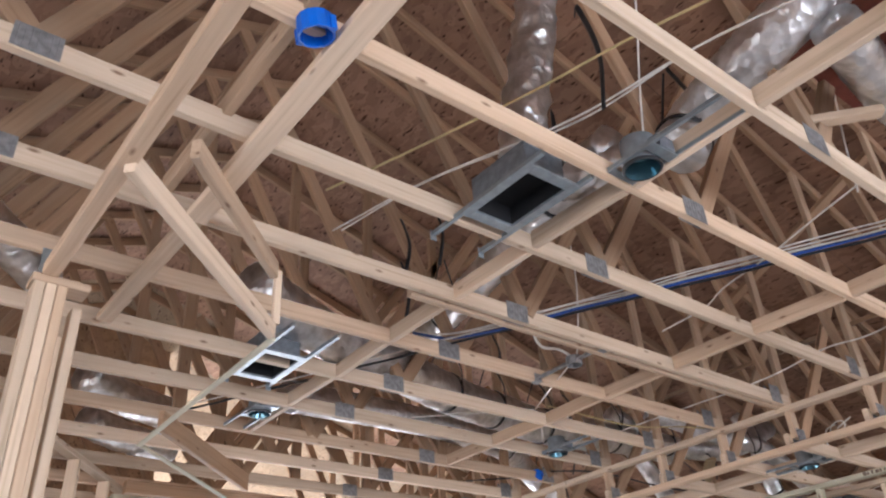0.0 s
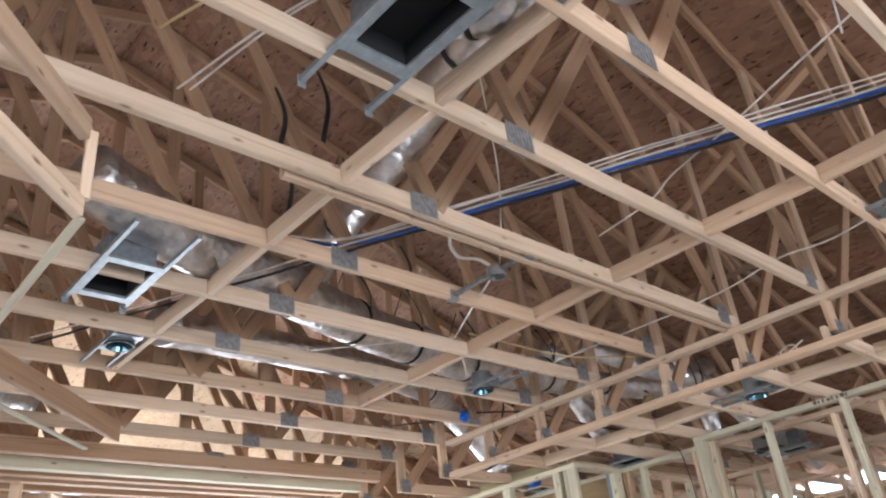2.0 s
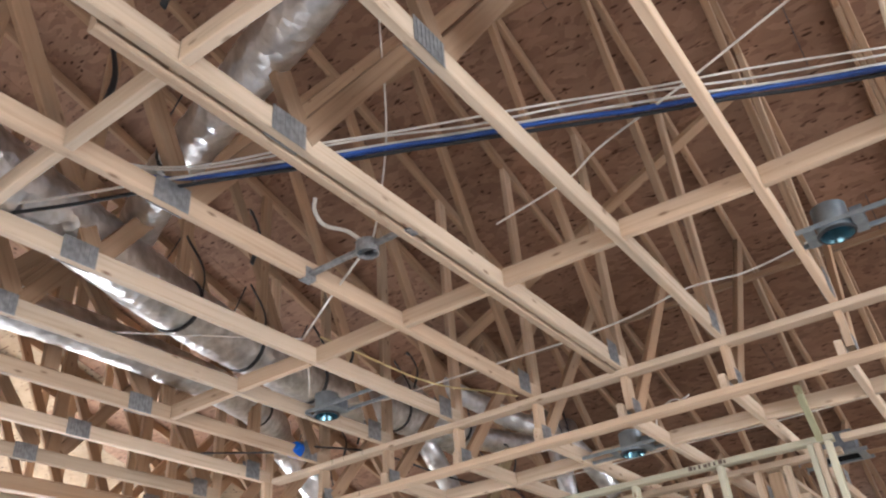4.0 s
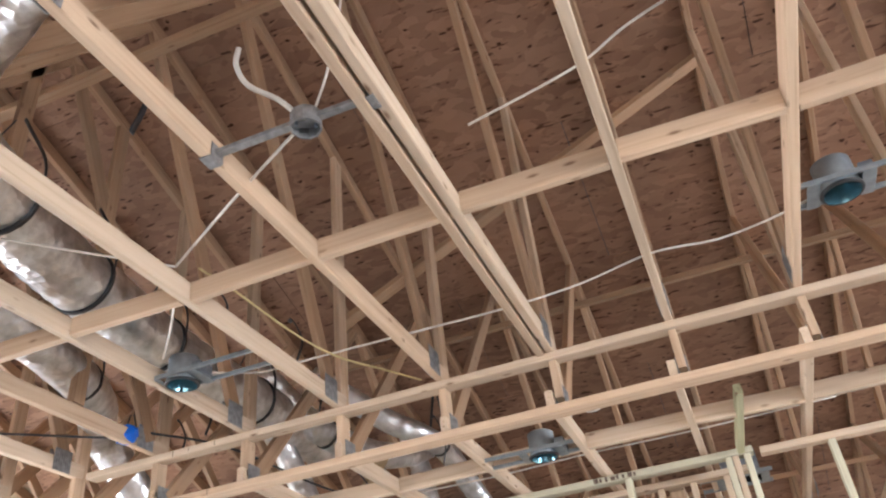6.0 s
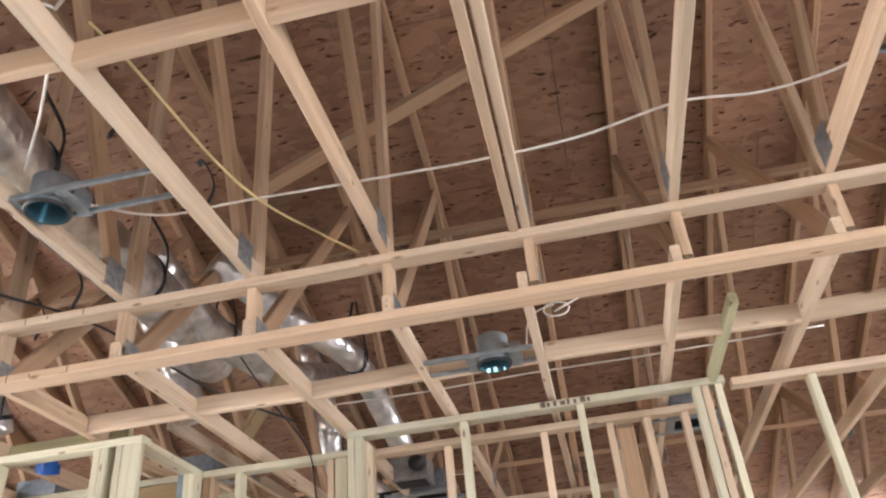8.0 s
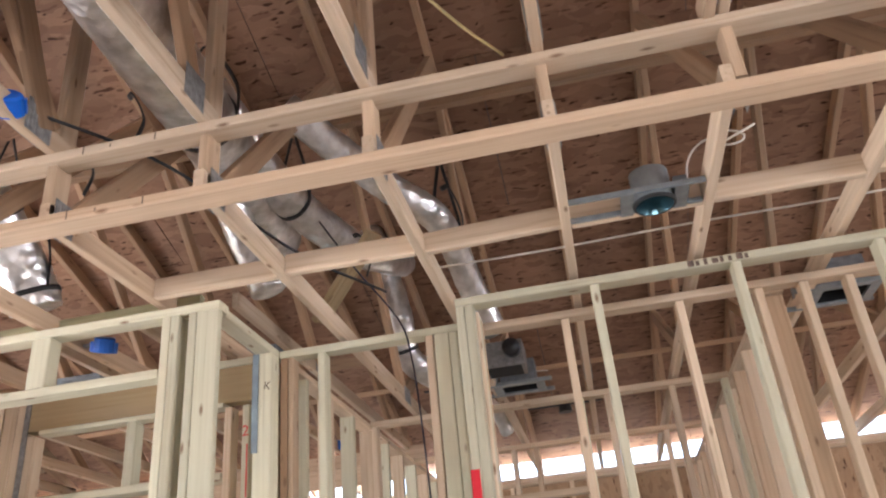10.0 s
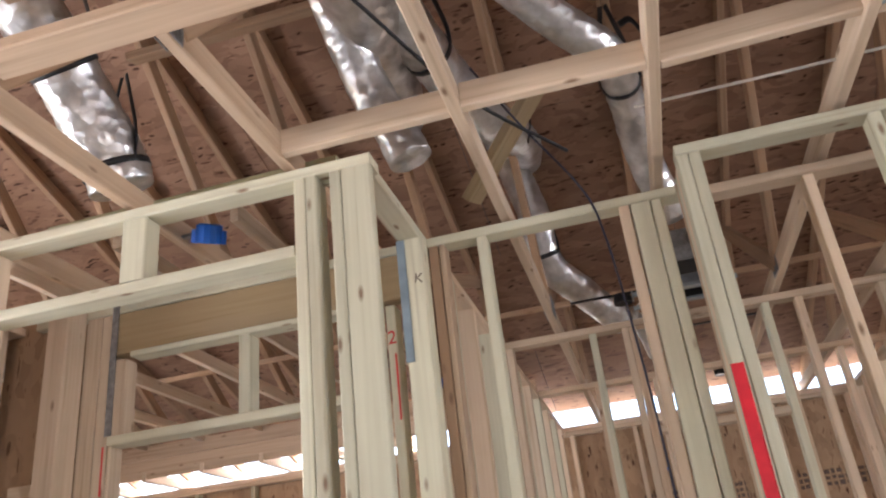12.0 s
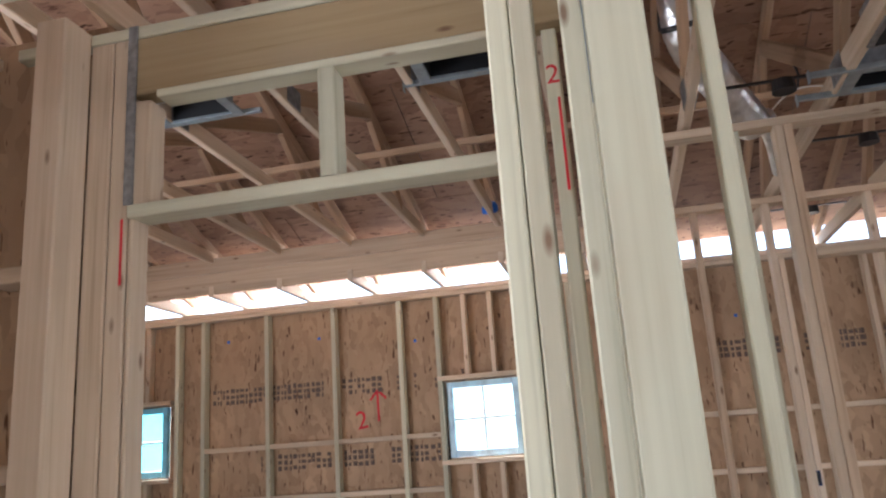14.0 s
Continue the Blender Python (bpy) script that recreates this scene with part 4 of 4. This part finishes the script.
for i, (dy, dz, mat, r, lab) in enumerate(((0.0, 0.0, BLUE_CABLE, 0.0085, "dark blue data cable laid over the truss chords"), (0.014, 0.006, BLUE_CABLE, 0.0085, "dark blue data cable laid over the truss chords"),
                                           (0.02, -0.008, BLACK, 0.008, "black cable laid over the truss chords"), (-0.006, 0.016, WHITE_CABLE, 0.0055, "white cable laid over the truss chords"),
                                           (-0.05, 0.012, WHITE_CABLE, 0.0042, "white cable laid over the truss chords"), (-0.075, 0.01, WHITE_CABLE, 0.0042, "white cable laid over the truss chords"))):
    west = over_chords((-4.9, 2.09 + dy, 3.155 + dz), (-3.21, 2.94 + dy, 3.155 + dz), 0.004, 0.004, i) if i in (2, 3) else [Vector((-3.34, 2.93 + dy, 3.30 + dz)), Vector((-3.12, 3.0 + dy, 3.19 + dz))]
    pts = west + over_chords((-2.9, 3.095 + dy, 3.155 + dz), (1.4, 5.24 + dy * 1.6, 3.165 + dz), 0.006, 0.005 + 0.011 * (i > 3), i + 9)
    cable(pts, r, mat, lab, 4)
cable([(-4.12, 5.06, 3.12), (-3.9, 5.27, 3.15), (-3.57, 5.29, 3.155), (-2.99, 5.305, 3.15), (-2.6, 5.30, 3.14), (-2.25, 5.29, 3.15), (-1.9, 5.225, 3.165), (-1.62, 5.24, 3.15), (-1.36, 5.22, 3.17), (-1.16, 5.05, 3.13)], 0.0052, WHITE_CABLE, "white electric cable running from lamp to lamp")
cable([(-3.62, 4.36, 3.17), (-3.58, 4.55, 3.15), (-3.53, 5.0, 3.12), (-3.46, 5.28, 3.11), (-3.34, 5.55, 3.12), (-3.22, 5.72, 3.10)], 0.0052, YELLOW_CABLE, "yellow electric cable drooping to the ledger board")
cable([(-3.66, 4.27, 3.14), (-3.2, 3.99, 3.11), (-2.82, 3.77, 3.085)], 0.0056, WHITE_CABLE, "white cable stapled from the ceiling box to the blocking")
cable([(-3.66, 4.27, 3.14), (-3.95, 4.0, 3.16), (-4.3, 3.6, 3.16)], 0.0045, WHITE_CABLE, "white cable running over the chords")
cable([(-3.70, 4.33, 3.1), (-3.95, 4.62, 3.12), (-4.18, 4.86, 3.13)], 0.0052, WHITE_CABLE, "white cable running to a recessed lamp")
cable([(-2.78, 3.75, 3.10), (-2.84, 3.70, 3.17), (-2.90, 3.62, 3.19), (-2.92, 3.58, 3.25), (-2.90, 3.56, 3.30)], 0.009, WHITE_CABLE, "white cable bent up out of the ceiling box")
cable([(-2.74, 3.74, 3.10), (-2.66, 3.70, 3.25), (-2.58, 3.66, 3.6), (-2.55, 3.6, 4.2)], 0.0045, WHITE_CABLE, "white cable rising into the roof")
cable([(-2.4, 1.74, 3.36), (-1.9, 1.9, 3.35), (-1.33, 2.07, 3.34), (-0.9, 2.2, 3.36), (-0.2, 2.45, 3.38)], 0.0056, YELLOW_CABLE, "yellow electric cable crossing above the chords")
cable([(-2.6, 1.9, 3.3), (-2.0, 2.02, 3.28), (-1.3, 2.25, 3.26), (-0.7, 2.4, 3.3), (0.2, 2.7, 3.3)], 0.0045, WHITE_CABLE, "white cable crossing above the chords")
cable([(-2.6, 1.95, 3.32), (-2.0, 2.06, 3.31), (-1.3, 2.29, 3.27), (-0.7, 2.42, 3.32), (0.2, 2.74, 3.33)], 0.0045, WHITE_CABLE, "white cable crossing above the chords")
cable([(-1.25, 2.62, 3.2), (-1.15, 2.55, 3.5), (-1.0, 2.45, 3.9), (-0.9, 2.4, 4.5)], 0.0045, WHITE_CABLE, "white cable rising from a recessed lamp")
cable([(-0.84, 3.62, 3.16), (-0.80, 3.58, 3.4), (-0.72, 3.5, 3.8), (-0.7, 3.45, 4.4)], 0.0045, WHITE_CABLE, "white cable rising into the roof")
cable([(-0.78, 3.55, 3.16), (-1.1, 3.68, 3.17), (-1.38, 3.76, 3.15), (-1.75, 3.9, 3.17), (-1.95, 3.98, 3.15), (-2.35, 4.12, 3.2)], 0.0045, WHITE_CABLE, "thin white cable running over the chords")
cable([(-2.62, 6.42, 2.86), (-2.60, 6.38, 2.95), (-2.55, 6.33, 2.99), (-2.46, 6.30, 3.00)], 0.0045, WHITE_CABLE, "white cable end of a recessed lamp")
for i in range(2):
    c_ = Vector((-2.45 + i * 0.05, 6.30 + i * 0.01, 2.975 + i * 0.02))
    cable([c_ + Vector((0.06 * math.cos(a), 0.03 * math.sin(a), (0.05 - 0.02 * i) * math.sin(a + i))) for a in [j * 0.7 for j in range(10)]], 0.0045, WHITE_CABLE, "coil of white cable beside a recessed lamp", 4)
cable([(-3.75, 6.75, 2.86), (-3.2, 6.72, 2.84), (-2.6, 6.74, 2.86), (-2.0, 6.72, 2.85), (-1.2, 6.74, 2.87)], 0.005, WHITE_CABLE, "thin white cable along the closet")
cable([(-4.30, 6.9, 3.3), (-4.15, 7.0, 3.05), (-3.98, 7.12, 2.80), (-3.93, 7.138, 2.6), (-3.90, 7.138, 2.2), (-3.885, 7.138, 1.7), (-3.89, 7.138, 0.9), (-3.89, 7.138, 0.1)], 0.0045, DARK_CABLE, "dark violet cable dropping down a stud")
cable([(-4.9, 5.55, 3.16), (-4.6, 6.0, 3.13), (-4.3, 6.6, 2.98), (-4.0, 7.0, 2.9)], 0.007, BLACK, "black cable running past the ceiling step")
cable([(-5.6, 5.2, 3.2), (-5.2, 5.4, 3.15), (-4.9, 5.5, 3.10)], 0.007, BLACK, "black cable running to a blue box")
cable([(-3.84, 9.14, 2.95), (-3.72, 9.2, 3.06), (-3.58, 9.35, 3.14), (-3.40, 9.5, 3.18)], 0.0045, WHITE_CABLE, "white cable looping off a duct")


# ---- strap ends and hooks hanging in the roof ----
def strap(points, label="black plastic strap end hanging from the trusses"):
    bm = bmesh.new()
    tube(bm, curve_points(points, 5), 0.014, 6, 0, 0, 0.3)
    tagged(link_mesh("hanging_strap", bm, BLACK, Matrix(), None, "", True), label, "strap", "loose straps")


for x, y, z, l in ((-2.62, 2.35, 3.2, 0.35), (-2.52, 2.5, 3.25, 0.4), (-3.0, 2.62, 3.15, 0.4), (-1.15, 2.25, 3.2, 0.6), (-3.32, 3.6, 3.16, 0.3), (-3.75, 5.35, 3.2, 0.25), (-4.7, 5.9, 3.2, 0.25),
                   (-4.15, 7.2, 3.1, 0.25), (-3.6, 9.5, 3.2, 0.22), (-5.75, 6.75, 3.1, 0.3), (-3.9, 4.9, 3.25, 0.2), (-5.2, 6.3, 3.3, 0.25), (-3.62, 7.05, 3.1, 0.35)):
    strap([(x, y, z), (x + 0.02, y + 0.02, z + l * 0.5), (x - 0.03, y + 0.01, z + l), (x - 0.08, y + 0.05, z + l + 0.03)])


# ---- roof bracing ----
for y, dz, x0, x1 in ((7.12, 0.42, -6.0, 0.6), (4.52, 0.40, -6.0, 0.6), (1.8, 0.5, -5.0, 0.8), (9.68, 0.35, -7.5, 1.0)):
    lone_board("web_brace", (x0, y, roof_z(y) - dz), (x1, y, roof_z(y) - dz), 0.038, 0.089, WOOD_BROWN_SHADE, "long pine brace across the truss webs", (0, 1, 0.3), "brace")
lone_board("diagonal_brace", (-3.75, 5.83, 3.62), (-1.35, 5.83, 4.72), 0.038, 0.089, WOOD_BROWN_SHADE, "pine brace nailed aslant across the truss webs", (0, 1, 0), "brace")
lone_board("diagonal_brace", (-4.42, 7.22, 2.90), (-4.05, 7.02, 3.25), 0.038, 0.12, WOOD_BEAM, "short yellowish board nailed aslant", (0, 1, 0), "brace")
lone_board("treated_stick", (-1.70, 6.18, 2.83), (-1.765, 6.80, 2.72), 0.038, 0.06, WOOD_GREEN, "greenish treated stick leaning on the plate")
lone_board("loose_board", (-0.85, 3.05, 3.28), (-0.55, 3.35, 3.30), 0.06, 0.038, WOOD, "short offcut board lying over the chords")
lone_board("cross_board", (-5.9, 6.62, PT + 0.06), (-4.75, 6.60, PT + 0.06), 0.038, 0.089, WOOD_GREEN, "greenish board lying behind the niche plate")
flat_box("red_panel", (-0.75, 3.05, 3.655), (1.6, 3.80, 3.675), OSB_RED, "dark red painted platform panel in the roof", "panel")

# ---- right-hand hall frame ----
wh = wall_frame("wall_hall", "open pine stud wall of the hall")
plate_x(wh, -1.66, 3.0, 6.90, 6.985, PT - 0.004, WOOD)
for i in range(9):
    x = -1.30 + i * 0.45
    stud(wh, x, x + 0.038, 6.903, 6.98, PT - 0.045, WOOD if i % 2 else WOOD_STUD)


# ---- exhaust fan and ceiling boxes of the far rooms ----
def fan_box(x, y, z):
    t = thing("exhaust_fan", (x, y, z), "grey steel bath fan housing with a black collar", "exhaust fan")
    block("housing", (x - 0.12, y - 0.11, z), (x + 0.12, y + 0.11, z + 0.15), PLATE, t, "", 0.004)
    # a flat sheet without a hole, dark for the shade of the underside
    block("grille_shade", (x - 0.10, y - 0.09, z - 0.004), (x + 0.10, y + 0.09, z - 0.001), CAVITY_SHADE, t, "flat dark sheet for the shade of the open underside", 0.001)
    bm = bmesh.new()
    tube(bm, [Vector((x + 0.06, y - 0.111, z + 0.09)), Vector((x + 0.06, y - 0.17, z + 0.09))], 0.05, 16)
    link_mesh("collar", bm, BLACK, Matrix(), t, "black round duct collar", True)


fan_box(-3.575, 8.05, Z_LOW - 0.01)


def dark_box(x, y, z, mat, label, name="outlet_box"):
    t = thing(name, (x, y, z), label, "electrical box", "electrical boxes")
    block("box", (x - 0.03, y - 0.012, z - 0.052), (x + 0.03, y + 0.06, z + 0.052), mat, t, "", 0.006)
    # the box is solid; a black sheet puts in the shade of its mouth
    block("front_shade", (x - 0.022, y - 0.0155, z - 0.043), (x + 0.022, y - 0.0125, z + 0.043), BLACK, t, "black sheet for the shade of the open front", 0.001)
    for dz in (-0.03, 0.03):
        block("screw", (x - 0.004, y - 0.018, z + dz - 0.004), (x + 0.004, y - 0.0158, z + dz + 0.004), STEEL, t, "small bright screw", 0.0005)


dark_box(-3.45, YW, 1.08, NAVY, "navy blue outlet box nailed to a stud")
dark_box(-4.35, YW, 1.06, NAVY, "navy blue outlet box nailed to a stud")
dark_box(-3.72, YW, 1.09, BLUE, "bright blue outlet box nailed to a stud")
for x, y, z in ((-3.31, 9.5, 2.84), (-3.22, 11.2, 2.93), (-3.9, 8.55, 2.80)):
    tb = thing("ceiling_outlet_box", (x, y, z), "black plastic ceiling box under the trusses", "electrical box", "electrical boxes")
    bm = bmesh.new()
    disc(bm, 0.05, 0.045, 0, 0.05, 14)
    a_, b_ = disc(bm, 0.05, 0.02, 0, 0.001, 14)
    bm.faces.new(b_)
    link_mesh("box", bm, BLACK, Matrix.Translation((x, y, z)), tb)
    block("bar", (x - 0.28, y - 0.01, z + 0.051), (x + 0.28, y + 0.01, z + 0.06), BLACK, tb, "thin dark bar hanger", 0.001)


# ---- writing and marks ----
def writing(text, size, m, mat, label, parent, name="writing"):
    cu = bpy.data.curves.new(name, "FONT")
    cu.body, cu.size, cu.extrude = text, size, 0.0004
    tmp = bpy.data.objects.new(name, cu)
    scene.collection.objects.link(tmp)
    me = bpy.data.meshes.new_from_object(tmp.evaluated_get(bpy.context.evaluated_depsgraph_get()))
    bpy.data.objects.remove(tmp)
    me.materials.append(mat)
    return tagged(put(new(name, me), m, parent), label)


FACE_S = Matrix.Rotation(math.pi / 2, 4, "X")
Yb = YW + 0.0895
writing("2", 0.21, Matrix.Translation((-6.885, Yb, 1.66)) @ Matrix.Rotation(radians(-8), 4, "Y") @ FACE_S, RED_PAINT, "red spray painted figure two", wo, "painted_number")
stick("painted_arrow", (-6.695, Yb, 1.72), (-6.70, Yb, 1.97), 0.018, 0.001, RED_PAINT, wo, "red spray painted arrow", (0, 1, 0), 0.0002)
stick("painted_arrow", (-6.70, Yb, 1.97), (-6.765, Yb, 1.89), 0.018, 0.001, RED_PAINT, wo, "", (0, 1, 0), 0.0002)
stick("painted_arrow", (-6.70, Yb, 1.97), (-6.625, Yb, 1.90), 0.018, 0.001, RED_PAINT, wo, "", (0, 1, 0), 0.0002)
rs = random.Random(5)
for z, xa, xb in ((2.02, -8.2, -5.9), (1.44, -7.75, -5.95), (2.05, -4.5, -1.7)):
    x = xa
    while x < xb:
        wl_ = rs.uniform(0.015, 0.05)
        for row in range(3):
            if rs.random() < 0.9:
                hh = rs.uniform(0.026, 0.042)
                zz = z + (row - 1) * 0.047 + rs.uniform(-0.004, 0.004)
                block("stamped_ink", (x, Yb - 0.0006, zz - hh / 2), (x + wl_ * rs.uniform(0.7, 0.95), Yb, zz + hh / 2), INK, wo, "", 0.0002)
        x += wl_ + (rs.uniform(0.06, 0.2) if rs.random() < 0.18 else 0.007)
for x, z in ((-8.05, 2.5), (-7.2, 2.45), (-6.35, 2.35), (-3.8, 2.3)):
    block("cap_nail", (x - 0.012, Yb - 0.002, z - 0.012), (x + 0.012, Yb, z + 0.012), BLUE, wo, "blue plastic nail cap", 0.003)
for i in range(7):
    block("stamped_ink", (-6.5865, 6.93 + i * 0.016, 2.02 + 0.01 * (i % 2)), (-6.586, 6.94 + i * 0.016, 2.10 - 0.012 * abs(i - 3)), INK, wl, "", 0.0002)
block("red_line", (-6.02, 7.1488, 1.95), (-6.012, 7.1495, 2.14), RED_PAINT, wb, "thin red marker line", 0.0002)
block("red_line", (-4.775, 7.1505, 2.05), (-4.768, 7.1515, 2.30), RED_PAINT, wb, "thin red marker line", 0.0002)
writing("2", 0.075, Matrix.Translation((-4.80, 7.1505, 2.34)) @ FACE_S, RED_PAINT, "red marker figure two on a stud", wb, "marker_number")
writing("K", 0.055, Matrix.Translation((-4.645, 7.0395, 2.52)) @ Matrix.Rotation(radians(8), 4, "Y") @ FACE_S, INK, "dark pencil letter on the post", ws, "pencil_mark")
for i in range(8):
    block("stamped_ink", (-2.62 + i * 0.034, 6.8525, PT - 0.033), (-2.605 + i * 0.034 + 0.012 * (i % 3 == 0), 6.8545, PT - 0.004 - 0.006 * (i % 2)), INK, wc, "", 0.0002)

for x, h_ in ((-4.745, 0.036), (-4.64, 0.014), (-4.467, 0.03)):
    for y, z in ((STEP_Y - 0.0249, Z_HIGH - 0.02), (STEP_Y - 0.0604, Z_LOW - 0.02)):
        tagged(block("pencil_tick", (x, y - 0.0005, z - h_ / 2), (x + 0.005, y, z + h_ / 2), INK, None, "", 0.0002), "dark pencil tick on the edge of the ledger board", "mark")

# ---- bay corner posts and canted bay wall ----
wk = wall_frame("wall_bay", "open pine stud wall of the canted bay")
for a, b, y, m_ in ((-2.72, -2.632, 0.665, WOOD), (-2.72, -2.632, 0.705, WOOD), (-2.72, -2.632, 0.745, WOOD_WARM), (-2.73, -2.66, 0.815, WOOD)):
    stud(wk, a, b, y, y + 0.038, 2.665 if y < 0.8 else 2.60, m_)
block("metal_clip", (-2.626, 0.665, 2.70), (-2.622, 0.715, 2.80), GALV, wk, "bright steel clip")
block("post_cap", (-2.73, 0.655, 2.666), (-2.630, 0.86, 2.70), WOOD_WARM, wk)
va, vb = Vector((-3.6, 0.98, Z_HIGH - 0.02)), Vector((-5.2, 1.15, Z_HIGH - 0.02))
vc = Vector((-8.08, 3.34, Z_HIGH - 0.02))
stick("top_plate", va, vb, 0.089, 0.038, WOOD, wk)
stick("top_plate", vb, vc, 0.089, 0.038, WOOD, wk)
for p, q, n_ in ((va, vb, 3), (vb, vc, 6)):
    for i in range(n_):
        c_ = p.lerp(q, (i + 0.5) / n_)
        stick("stud", (c_.x, c_.y, 0), (c_.x, c_.y, Z_HIGH - 0.04), 0.038, 0.089, WOOD, wk, "", (q - p).cross(Vector((0, 0, 1))))
